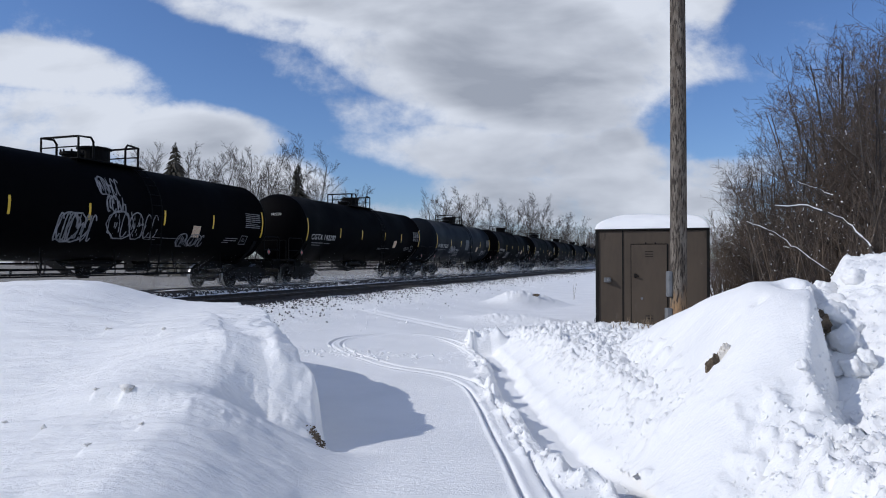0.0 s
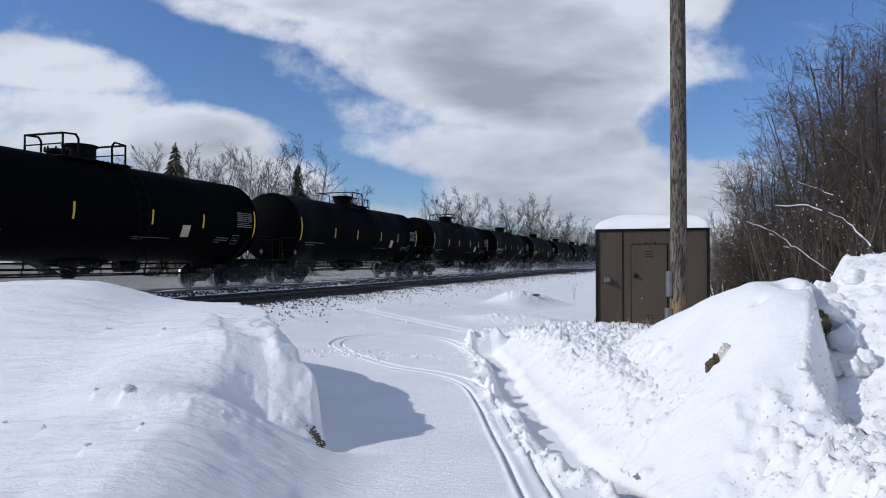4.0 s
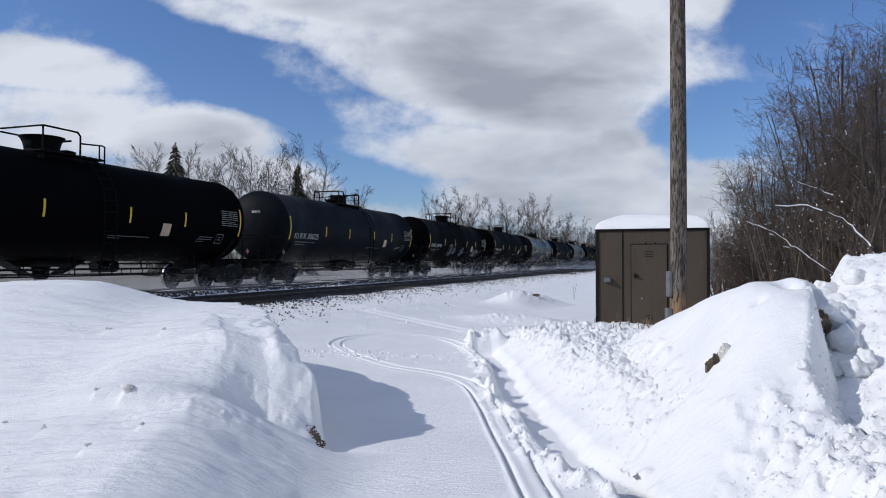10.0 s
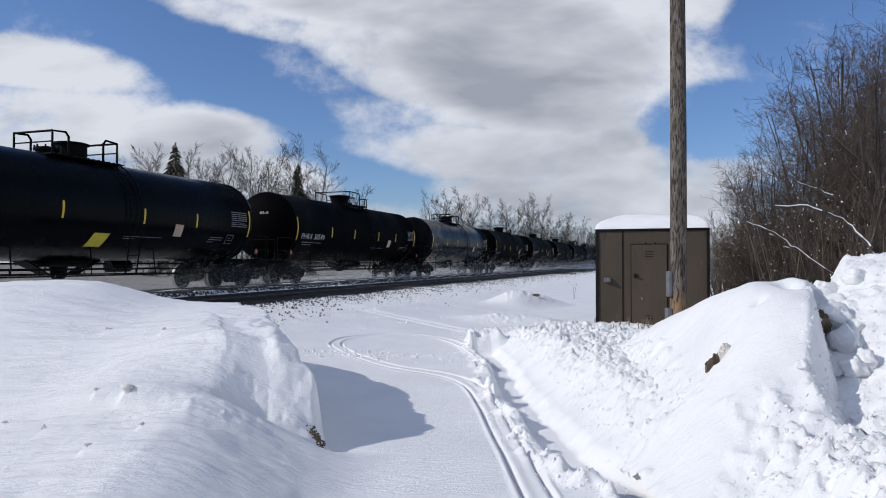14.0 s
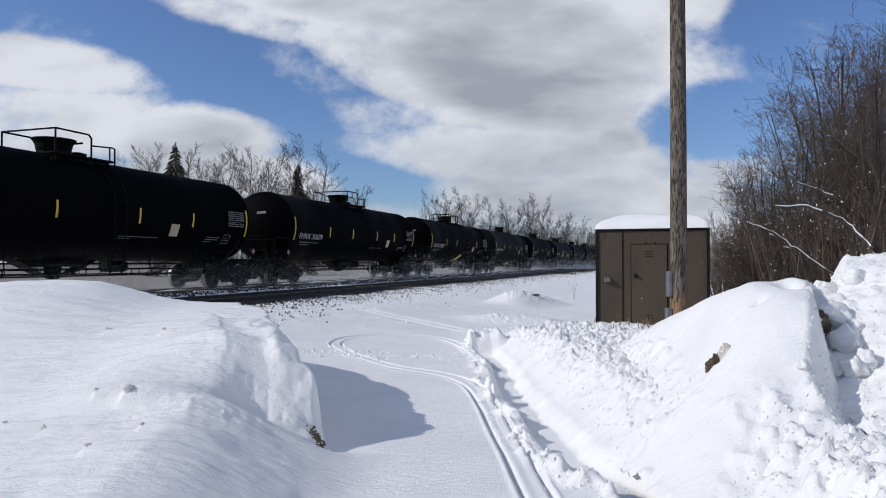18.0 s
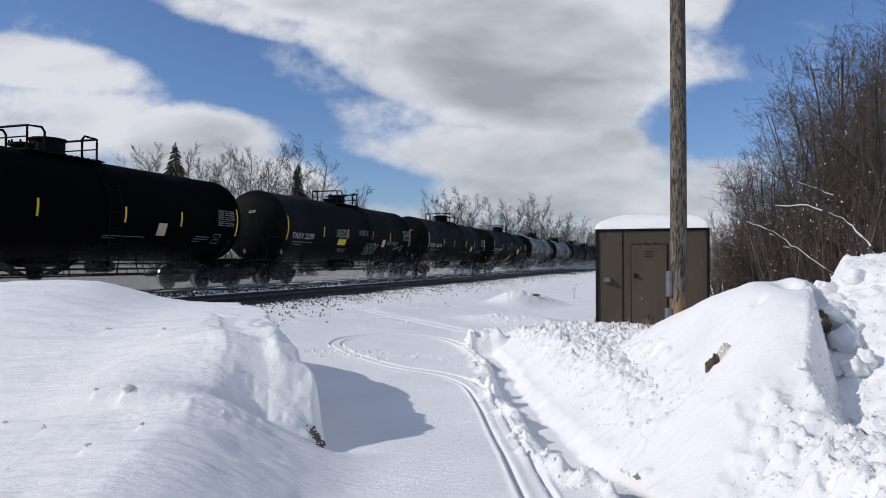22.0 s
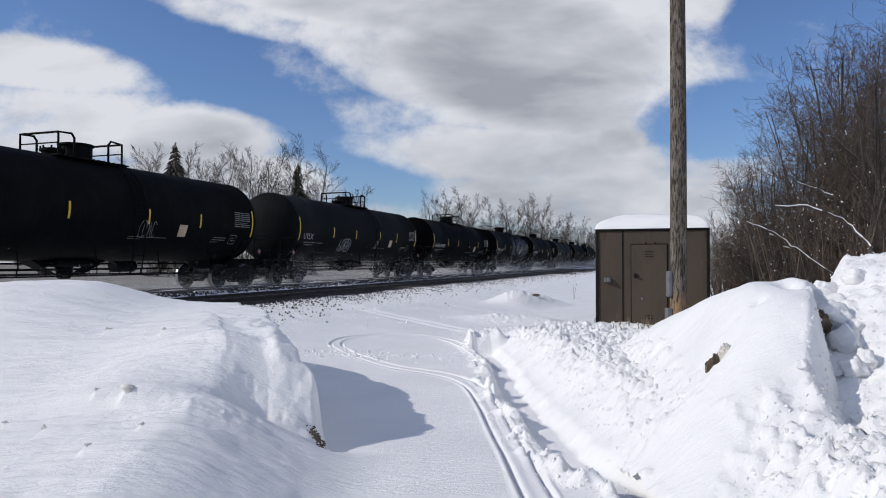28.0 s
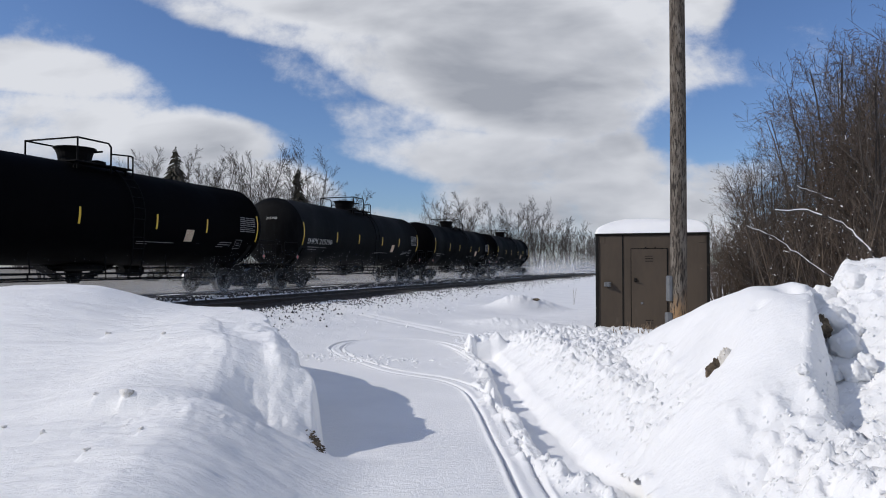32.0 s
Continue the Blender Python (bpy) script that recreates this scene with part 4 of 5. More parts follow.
        for y, back in ((lo, 1), (hi, -1)):
            b = Build()
            for x in (-w, w):
                g = back * 0.55
                b.tube([(x, y + g, top - 0.05), (x, y + g, rail_z - 0.12), (x, y + g * 0.82, rail_z), (x, y, rail_z - 0.03), (x, y, top - 0.08)], 0.034, 8)
            b.tube([(-w, y, rail_z - 0.03), (w, y, rail_z - 0.03)], 0.034, 8)
            b.tube([(-w, y, rail_z - 0.33), (w, y, rail_z - 0.33)], 0.02)
            part("top_railing", b, IRON, car)
    # side ladders following the shell
    for s in (-1, 1):
        b = Build()
        for y in (end - 0.5, end - 0.05):
            arc = [(s * math.sin(radians(a)) * (R + 0.09), y, C + math.cos(radians(a)) * (R + 0.09)) for a in range(28, 101, 8)]
            arc += [(s * (R + 0.05), y, 1.6), (s * (R - 0.1), y, 0.62)]
            b.tube(arc, 0.02)
        for a in range(34, 100, 12):
            p = (s * math.sin(radians(a)) * (R + 0.09), C + math.cos(radians(a)) * (R + 0.09))
            b.tube([(p[0], end - 0.5, p[1]), (p[0], end - 0.05, p[1])], 0.014)
        for z in (1.9, 1.55, 1.2, 0.88, 0.64):
            x = s * (R + 0.06 - max(0, 1.6 - z) * 0.15)
            b.tube([(x, end - 0.5, z), (x, end - 0.05, z)], 0.014)
        part("ladder", b, IRON, car)
    return car


# what is lettered on each car, in the order of the train; style, paint, marks
CARS = [
    ("P", "black", ""), ("P", "black", ""), ("P", "black", "CGTX 142200"), ("P", "slate", "KLRX 31028"), ("F", "black", "FHRX 30661"), ("P", "black", "SHQX 70745"),
    ("F", "black", ""), ("F", "black", ""), ("F", "black", "FHRX 30153"), ("F", "black", "FHRX 30144"), ("F", "black", "FHRX 30575"),
    ("F", "black", "FHRX 30565"), ("P", "slate", "KLRX 30025"), ("F", "black", "FHRX 30196"), ("P", "black", "FHRX 30521"), ("P", "gloss", "ETHX 100101"),
    ("F", "black", "FHRX 30544"), ("P", "gloss", "ETHX"), ("F", "black", ""), ("F", "black", "GATX 220894"), ("F", "black", "FHRX 30609"), ("P", "black", "GATX 220687"),
    ("P", "grey", "FURX 160113"), ("P", "black", "FHRX 30243"), ("P", "grey", "TAEX 2239"), ("F", "grey", "FURX 160175"), ("P", "grey", "GATX 224497"),
    ("P", "gloss", "ETHX 100093"), ("P", "gloss", "ETHX"), ("P", "grey", ""), ("P", "grey", "UTLX"), ("P", "black", "FHRX 30431"), ("F", "black", "FHRX 30387"),
    ("F", "black", "FHRX 30730"), ("F", "grey", "SHPX 215190"), ("F", "black", ""), ("F", "black", "")]
PAINT = {"black": TANK_BLACK, "slate": TANK_SLATE, "gloss": TANK_GLOSS, "grey": TANK_GREY}
STRIPES = (-3.98, -1.46, 1.60, 4.11)
TRAIN = []


def build_train():
    masters = {"F": build_car("F"), "P": build_car("P")}
    used = set()
    end_l = strip_on_side(-7.23, 1.98, 3.0, 0.08, "reflector", YELLOW, 8)
    end_r = strip_on_side(7.23, 1.98, 3.0, 0.08, "reflector", YELLOW, 8)
    mids = [strip_on_side(y, 2.2, 2.68, 0.075, "reflector", YELLOW, 4) for y in STRIPES]
    rows = []
    for k in range(8):
        z = 2.86 - k * 0.075
        rows += [(6.08, z, 6.42, z + 0.035), (6.46, z, 6.7, z + 0.035), (6.74, z, 7.05, z + 0.035)] if k != 5 else [(6.08, z, 6.9, z + 0.02)]
    data = panel_on_side(rows, "data_panel", DIM_WHITE)
    fine = panel_on_side([(5.0, 1.88, 5.75, 1.905), (4.95, 1.80, 5.7, 1.825), (4.9, 1.72, 5.3, 1.745)], "stencil_lines", DIM_WHITE)
    square = panel_on_side([(5.95, 2.0, 6.35, 2.02), (5.95, 1.68, 6.35, 1.70), (5.95, 1.7, 5.97, 2.0), (6.33, 1.7, 6.35, 2.0), (6.05, 1.8, 6.25, 1.83), (6.05, 1.88, 6.2, 1.91)], "stencil_box", DIM_WHITE)
    low = panel_on_side([(0.9, 1.78, 2.6, 1.80), (0.9, 1.72, 1.4, 1.735)], "stencil_lines", DIM_WHITE)
    under = panel_on_side([(-6.7, 1.88, -5.6, 1.92), (-6.6, 1.78, -5.8, 1.81), (-5.5, 1.88, -4.9, 1.91)], "stencil_lines", DIM_WHITE)
    card = panel_on_side([(3.05, 1.86, 3.45, 2.26)], "placard", PLACARD)
    for i, (style, paint, mark) in enumerate(CARS):
        if style not in used:
            car = masters[style]
            used.add(style)
        else:
            car = copy_thing(masters[style], Matrix())
            for extra in [o for o in car.children if o.name.split(".")[0] in ("reflector", "data_panel", "stencil_lines", "stencil_box", "placard", "reporting_mark", "head_number", "graffiti")]:
                bpy.data.objects.remove(extra)
        tagged(car, CAR_LABEL[paint])
        for o in car.children:
            if o.name.split(".")[0] == "tank":
                o.material_slots[0].link = "OBJECT"
                o.material_slots[0].material = PAINT[paint]
        for me in (end_l, end_r, *mids):
            part("reflector", me, None, car, "yellow reflective strip")
        part("data_panel", data, None, car, "panel of small white figures")
        for me in (fine, low, under):
            part("stencil_lines", me, None, car)
        part("stencil_box", square, None, car)
        part("placard", card, None, car, "buff paper placard")
        if mark:
            part("reporting_mark", letters_on_side(mark, -6.85, 2.05, 0.36, "reporting_mark", WHITE, 2.15 * len(mark) / 10), None, car, "white stencilled lettering")
            if " " in mark:
                part("head_number", letters_on_head(mark.split()[1], 0.10, 3.1, 0.17, "head_number", WHITE), None, car, "white stencilled lettering")
        TRAIN.append(car)
    dress_train()


def tag(k, y0, z0, y1, z1, n, w=0.026, seed=0):
    """An unreadable sprayed tag on car k."""
    rng = random.Random(900 + 17 * k + int(100 * abs(y0)) + seed)
    part("graffiti", stroke_on_side(scrawl(rng, y0, z0, y1 - y0, z1 - z0, n), w, "graffiti", CHALK), None, TRAIN[k + 1], "pale sprayed scrawl")


def words(k, text, y, z, size, wide):
    part("graffiti", letters_on_side(text, y, z, size, "graffiti", CHALK, wide), None, TRAIN[k + 1], "pale hand-painted lettering")


def board(k, y0, z0, y1, z1, mat, name, label, lean=0.0):
    v, f = [], []
    for i in range(5):
        z = z0 + (z1 - z0) * i / 4
        v += [(y0 + lean * i / 4, z), (y1 + lean * i / 4, z)]
    for i in range(4):
        f.append((2 * i, 2 * i + 1, 2 * i + 3, 2 * i + 2))
    part(name, wrap(v, f, name, mat), None, TRAIN[k + 1], label)


def dress_train():
    tag(0, -2.5, 1.60, -1.15, 2.35, 6, 0.05)
    tag(0, -1.05, 3.0, -0.2, 3.5, 5, 0.04)
    tag(0, -0.85, 2.5, -0.1, 2.95, 4, 0.045)
    tag(0, -0.55, 1.75, 1.35, 2.5, 6, 0.04)
    tag(0, 2.6, 1.55, 3.8, 1.95, 6, 0.03)
    board(2, -0.2, 1.95, 0.7, 2.75, PALE, "patch", "pale grey repainted patch")
    tag(2, -3.8, 1.7, -2.75, 2.15, 7, 0.05)
    tag(2, -2.6, 1.5, -1.6, 1.95, 5, 0.045)
    tag(2, 4.75, 1.6, 6.0, 1.95, 5, 0.035)
    tag(3, -3.7, 1.45, -2.4, 2.0, 4, 0.05)
    tag(3, 1.75, 1.6, 2.5, 2.05, 2, 0.05)
    tag(4, 7.25 - 11.8, 1.75, -3.5, 2.0, 5, 0.03)
    tag(9, -3.2, 2.05, -2.05, 2.45, 5, 0.035)
    words(9, "2020", -3.2, 1.5, 0.38, 0.9)
    tag(9, -1.95, 1.8, -0.9, 2.15, 7, 0.025)
    tag(9, 3.5, 1.6, 4.4, 2.1, 5, 0.03)
    tag(12, -2.85, 1.5, -1.9, 2.3, 3, 0.05)
    tag(12, -1.8, 1.65, -1.0, 2.05, 4, 0.045)
    tag(12, 0.2, 1.5, 1.2, 2.1, 4, 0.04)
    tag(12, 3.7, 1.5, 5.2, 2.0, 8, 0.03)
    board(14, -0.35, 1.45, 0.25, 1.85, PLACARD_YELLOW, "sticker", "yellow reflective sticker", 0.12)
    board(20, 0.10, 1.07, 0.72, 1.57, PLACARD_YELLOW, "sticker", "large yellow reflective sticker", 0.2)
    words(23, "NOTOC", -0.15, 2.4, 0.42, 1.25)
    words(23, "HAPPY BDAY", 3.7, 1.98, 0.32, 1.7)
    words(23, "SFR YO!!", -2.1, 1.5, 0.28, 0.95)
    tag(23, -2.75, 2.25, -1.3, 2.6, 7, 0.03)
    tag(23, 1.2, 1.45, 2.65, 2.0, 5, 0.045)
    board(23, -2.4, 1.85, -1.55, 2.15, PLACARD_YELLOW, "sticker", "yellow notice sticker")
    words(25, "22-23", -0.45, 1.72, 0.36, 1.15)
    words(25, "2", -0.3, 2.3, 0.34, 0.28)
    tag(25, -0.4, 2.72, 0.25, 3.0, 3, 0.045)
    board(25, -0.02, 1.1, 0.42, 1.62, PLACARD_YELLOW, "sticker", "large yellow reflective sticker", 0.12)
    board(25, 2.7, 1.92, 3.4, 2.35, PLACARD_YELLOW, "sticker", "yellow and white notice")
    tag(29, -3.2, 1.55, -1.85, 2.15, 5, 0.05)
    board(29, 1.1, 1.75, 1.45, 2.2, PALE, "smear", "pale smear of paint", 0.15)
    tag(28, 1.4, 1.8, 2.0, 2.3, 3, 0.02)
    tag(17, 7.2 - 3.4, 1.5, 4.6, 1.75, 4, 0.02)
    # one car whose flank has been scraped along half its length
    rng = random.Random(31)
    lines = []
    for q in range(230):
        y = rng.uniform(-0.6, 6.9)
        top = rng.uniform(2.4, 3.75)
        z, line = top, []
        lean = rng.uniform(-0.25, 0.02)
        for i in range(5):
            line.append((y + lean * i / 4 + 0.05 * math.sin(i * 1.3 + y), top - (top - rng.uniform(1.3, 2.0)) * i / 4))
        lines.append(line)
    part("scrape", stroke_on_side(lines, 0.018, "scrape", SCRAPE), None, TRAIN[32], "long pale scrapes in the paint")


SCRAPE = material("scraped_paint", (0.10, 0.12, 0.16), 0.5, vary=0.6, scale=2, second=(0.01, 0.01, 0.012), spots=(0.4, 0.65))
build_train()


# ---- the shed ----
SHED_PAINT = material("brown_shed_paint", (0.066, 0.050, 0.036), 0.6, vary=0.14, scale=1.5, bump=0.002, second=(0.10, 0.083, 0.068), spots=(0.62, 0.85), spec=0.25, stretch=0.3)
SHED_DARK = material("dark_trim", (0.012, 0.011, 0.010), 0.7, spec=0.12)
GALV = material("galvanised_steel", (0.15, 0.155, 0.16), 0.55, 0.3, vary=0.2)


def pole_wood():
    """Weathered grain with dark checks; reddish where the foot was bared."""
    m = bpy.data.materials.new("weathered_pole_wood")
    nt = nodes_of(m)
    at = put(nt, "ShaderNodeTexCoord").outputs["Object"]
    z = put(nt, "ShaderNodeSeparateXYZ", {0: at}).outputs[2]
    grain = put(nt, "ShaderNodeMapping", {"Vector": at, "Scale": (1.0, 1.0, 0.16)}).outputs[0]
    fine, big = fbm(nt, grain, 34.0, 6.0, 0.65), fbm(nt, put(nt, "ShaderNodeMapping", {"Vector": at, "Scale": (1.0, 1.0, 0.25)}).outputs[0], 7.0, 5.0, 0.6)
    col = blend(nt, remap(nt, big, 0.35, 0.65), (0.08, 0.062, 0.048, 1), (0.19, 0.165, 0.137, 1))
    col = blend(nt, remap(nt, fine, 0.47, 0.58), col, (0.032, 0.026, 0.021, 1))
    foot = calc(nt, "MULTIPLY", remap(nt, calc(nt, "ADD", z, calc(nt, "MULTIPLY", big, 0.8)), 1.5, 0.9), remap(nt, fine, 0.62, 0.42))
    col = blend(nt, foot, col, (0.30, 0.185, 0.095, 1))
    knot = remap(nt, put(nt, "ShaderNodeTexVoronoi", {"Vector": put(nt, "ShaderNodeMapping", {"Vector": at, "Scale": (1.0, 1.0, 0.45)}).outputs[0], "Scale": 2.6}).outputs["Distance"], 0.10, 0.05)
    col = blend(nt, knot, col, (0.03, 0.024, 0.02, 1))
    sh = put(nt, "ShaderNodeBsdfPrincipled", {"Base Color": col, "Roughness": 0.85, "Specular IOR Level": 0.3})
    b = put(nt, "ShaderNodeBump", {"Height": fine, "Strength": 0.9, "Distance": 0.02})
    nt.links.new(b.outputs[0], sh.inputs["Normal"])
    put(nt, "ShaderNodeOutputMaterial", {"Surface": sh.outputs[0]})
    return m


WOOD = pole_wood()


def build_shed():
    shed = thing("equipment_shed", pose(3.80, 17.0, 0.0, 0, 0, -19.5), "brown painted metal equipment shed under a snow cap", "shed")
    w, d, h = 2.56, 2.0, 2.36
    b = Build()
    b.box(0, 0, 0, w, d, h, 0.015)
    part("body", b, SHED_PAINT, shed)
    b = Build()
    b.box(-0.04, -0.05, h, w + 0.04, d + 0.05, h + 0.045, 0.01)
    part("roof", b, SHED_DARK, shed, "dark roof edge")
    for x in (0.0, w):
        b = Build()
        b.box(x - 0.035, -0.03, 0, x + 0.035, 0.03, h)
        part("corner_trim", b, SHED_DARK, shed)
    b = Build()
    b.box(0.60, -0.012, 0, 0.63, 0.0, h)
    part("seam", b, SHED_DARK, shed)
    door = part("door", Build().box(0.82, -0.03, 0.05, 1.64, -0.004, 2.02, 0.008), SHED_PAINT, shed, "brown steel door")
    b = Build()
    for a in ((0.80, 0.05, 0.82, 2.04), (1.64, 0.05, 1.66, 2.04), (0.80, 2.02, 1.66, 2.04)):
        b.box(a[0], -0.014, a[1], a[2], -0.002, a[3])
    part("door_frame", b, SHED_DARK, shed)
    for z in (1.84, 1.78, 1.72):
        part("vent_slot", Build().box(1.14, -0.036, z, 1.32, -0.03, z + 0.015), SHED_DARK, door)
    for z in (0.3, 0.24):
        part("vent_slot", Build().box(1.14, -0.036, z, 1.32, -0.03, z + 0.015), SHED_DARK, door)
    b = Build()
    b.box(0.88, -0.07, 1.22, 0.94, -0.03, 1.32, 0.01)
    b.box(0.90, -0.1, 1.24, 0.99, -0.07, 1.265, 0.008)
    part("door_handle", b, SHED_DARK, door, "dark lever handle")
    part("lock", Build().lathe([(-0.045, 0.005), (-0.045, 0.03), (-0.03, 0.03)], "y", 12, (1.06, 0, 0.72)), GALV, door)
    b = Build()
    b.box(0.17, -0.10, 1.10, 0.34, -0.002, 1.22, 0.02)
    b.lathe([(-0.16, 0.03), (-0.10, 0.045)], "y", 12, (0.29, 0, 1.16))
    part("socket_box", b, GALV, shed, "grey metal socket box")
    for x in (0.06, w - 0.2):
        part("lifting_plate", Build().box(x, -0.012, h - 0.2, x + 0.13, -0.001, h - 0.04, 0.004), SHED_PAINT, shed)
    for x in (1.14, 1.36):
        part("hook", Build().box(x, -0.05, 2.04, x + 0.03, -0.002, 2.07), SHED_DARK, shed)
    for z in (0.1, 2.2):
        part("lifting_ring", Build().tube([(-0.02, 0, z), (-0.06, 0, z), (-0.06, 0, z + 0.1), (-0.02, 0, z + 0.1)], 0.012), SHED_DARK, shed)
    # snow cap
    def cap(X, Y):
        ex = np.minimum(X + 0.05, w + 0.05 - X)
        ey = np.minimum(Y + 0.06, d + 0.06 - Y)
        t = np.clip(np.minimum(ex / 0.75, ey / 0.6), 0, 1)
        return h + 0.046 + (0.37 + 0.06 * fnoise(X, Y, 1.2, 3, 5)) * np.sqrt(np.clip(1 - (1 - t) ** 2, 0, 1))
    part("snow_cap", sheet("snow_cap", np.linspace(-0.05, w + 0.05, 60), np.linspace(-0.06, d + 0.06, 50), cap, SNOW), None, shed, "thick white snow cap")


build_shed()


def build_pole():
    pole = thing("utility_pole", pose(4.61, 13.5, 0.1), "weathered grey wooden utility pole standing in snow", "pole")
    b = Build()
    rings = []
    for z in np.linspace(-0.3, 9.5, 60):
        r = 0.165 - 0.003 * z
        rings.append([((r + 0.006 * math.sin(5 * a + z * 0.7)) * math.cos(a) + 0.002 * z, (r + 0.006 * math.sin(3 * a + z)) * math.sin(a), z) for a in np.linspace(0, 2 * math.pi, 20, endpoint=False)])
    b.loft(rings)
    part("shaft", b, WOOD, pole, smooth=True)
    b = Build()
    b.box(-0.225, -0.09, 0.82, -0.14, 0.09, 1.32, 0.015)
    part("meter_box", b, GALV, pole, "grey metal meter box")
    b = Build()
    b.box(-0.25, -0.09, 0.1, -0.15, 0.09, 0.60, 0.01)
    part("conduit_box", b, GALV, pole, "grey metal conduit cover")
    return pole


build_pole()

# ---- trees ----
BARK = material("grey_brown_bark", (0.07, 0.057, 0.048), 0.9, vary=0.4, scale=3, random=0.4, island=0.5)
TWIG = material("brown_twig", (0.068, 0.046, 0.032), 0.85, vary=0.35, scale=2, random=0.4, island=0.65)
FAR_BARK = material("far_tree_bark", (0.052, 0.046, 0.043), 0.9, vary=0.3, random=0.25)
# horizon woods: bark paler than FAR_BARK, distance haze mixed into the colour
HAZED_WOODS = material("hazed_woods_bark", (0.105, 0.094, 0.088), 0.9, vary=0.3, island=0.3)
PALE_STEM = material("pale_stem_bark", (0.078, 0.056, 0.038), 0.9, vary=0.4, scale=3, random=0.4, island=0.6)
NEEDLE = material("spruce_needles", (0.030, 0.028, 0.018), 0.85, vary=0.45, scale=2, second=(0.07, 0.045, 0.03), spots=(0.5, 0.7))


def limb_tree(rng, height, stems, lean, base_r, kids, angles, ratios, up, first=0.2, thin=0.005, bend=0.05, round_top=0.75):
    """A bare tree as tapering tubes: trunk, limbs, twigs. Returns vertices and faces for wood and twigs."""
    wood, twig = Build(), Build()
    segs, levels = (8, 5, 3, 2), len(kids)

    def grow(p, d, length, r, level):
        n = segs[level]
        pts, ways, q, e = [p.copy()], [d.copy()], p.copy(), d.copy()
        for i in range(n):
            w = bend * (0.7 if level == 0 else 1.3)
            e = (e + Vector((rng.gauss(0, w), rng.gauss(0, w), rng.gauss(up[level], w * 0.6)))).normalized()
            q = q + e * (length / n)
            pts.append(q.copy())
            ways.append(e.copy())
        (wood if level < 2 else twig).tube(pts, r, (6, 4, 3, 3)[level], r * 0.3, level < 2)
        if level >= levels:
            return
        lo = first if level == 0 else 0.22
        for k in range(kids[level]):
            t = lo + (0.99 - lo) * (k + rng.random()) / kids[level]
            i = min(n - 1, int(t * n))
            at, e = pts[i].lerp(pts[i + 1], t * n - i), ways[i + 1]
            side = e.orthogonal().normalized()
            side.rotate(Matrix.Rotation(rng.uniform(0, 2 * math.pi), 3, e))
            a = radians(angles[level] * rng.uniform(0.7, 1.25))
            grow(at, e * math.cos(a) + side * math.sin(a), length * ratios[level] * rng.uniform(0.65, 1.1) * (1.15 - round_top * t if level == 0 else 1.1 - 0.4 * t),
                 max(r * (1 - 0.7 * t) * 0.5, thin), level + 1)

    for k in range(stems):
        a = 2 * math.pi * (k + rng.random()) / stems
        o = Vector((math.cos(a), math.sin(a), 0)) * (0.12 * (stems > 1))
        d = Vector((math.cos(a) * lean * rng.uniform(0.4, 1), math.sin(a) * lean * rng.uniform(0.4, 1), 1)).normalized()
        grow(o, d, height * rng.uniform(0.75, 1.0), base_r * rng.uniform(0.7, 1), 0)
    return wood, twig


def tree_master(name, seed, bark, twigmat, label, dabs=0, **kw):
    rng = random.Random(seed)
    tree = thing(name, None, label, "tree")
    wood, twig = limb_tree(rng, **kw)
    tree["tall"] = max(v[2] for v in twig.v)
    part("trunk", wood, bark, tree)
    part("crown", twig, twigmat, tree, "bare twigs")
    if dabs:
        snow = Build()
        for k in range(dabs):
            i = rng.randrange(len(twig.v) // 3 - 1) * 3
            p, q = Vector(twig.v[i]), Vector(twig.v[i + 3])
            if (q - p).length < 0.3:
                w = (q - p) * rng.uniform(0.2, 0.6) if rng.random() < 0.6 else Vector((0.02, 0, 0))
                snow.tube([p + Vector((0, 0, 0.006)), p + w * 0.5 + Vector((0, 0, 0.012)), p + w + Vector((0, 0, 0.006))], rng.uniform(0.006, 0.013), 5, 0.004)
        tagged(part("snow", snow, SNOW, tree), "small dabs of white snow", kind="stuff")
    return tree


def scatter(masters, spots, group, rng):
    first = set()
    for k, (x, y, z, s) in enumerate(spots):
        m = masters[k % len(masters)]
        s = s if s > 0 else -s / m["tall"]
        M = pose(x, y, z, 0, 0, rng.uniform(0, 360))
        if m not in first:
            first.add(m)
            ob = m
            ob.matrix_basis = M
        else:
            ob = copy_thing(m, M)
        ob.scale = (s, s, s)
        ob["group"] = group


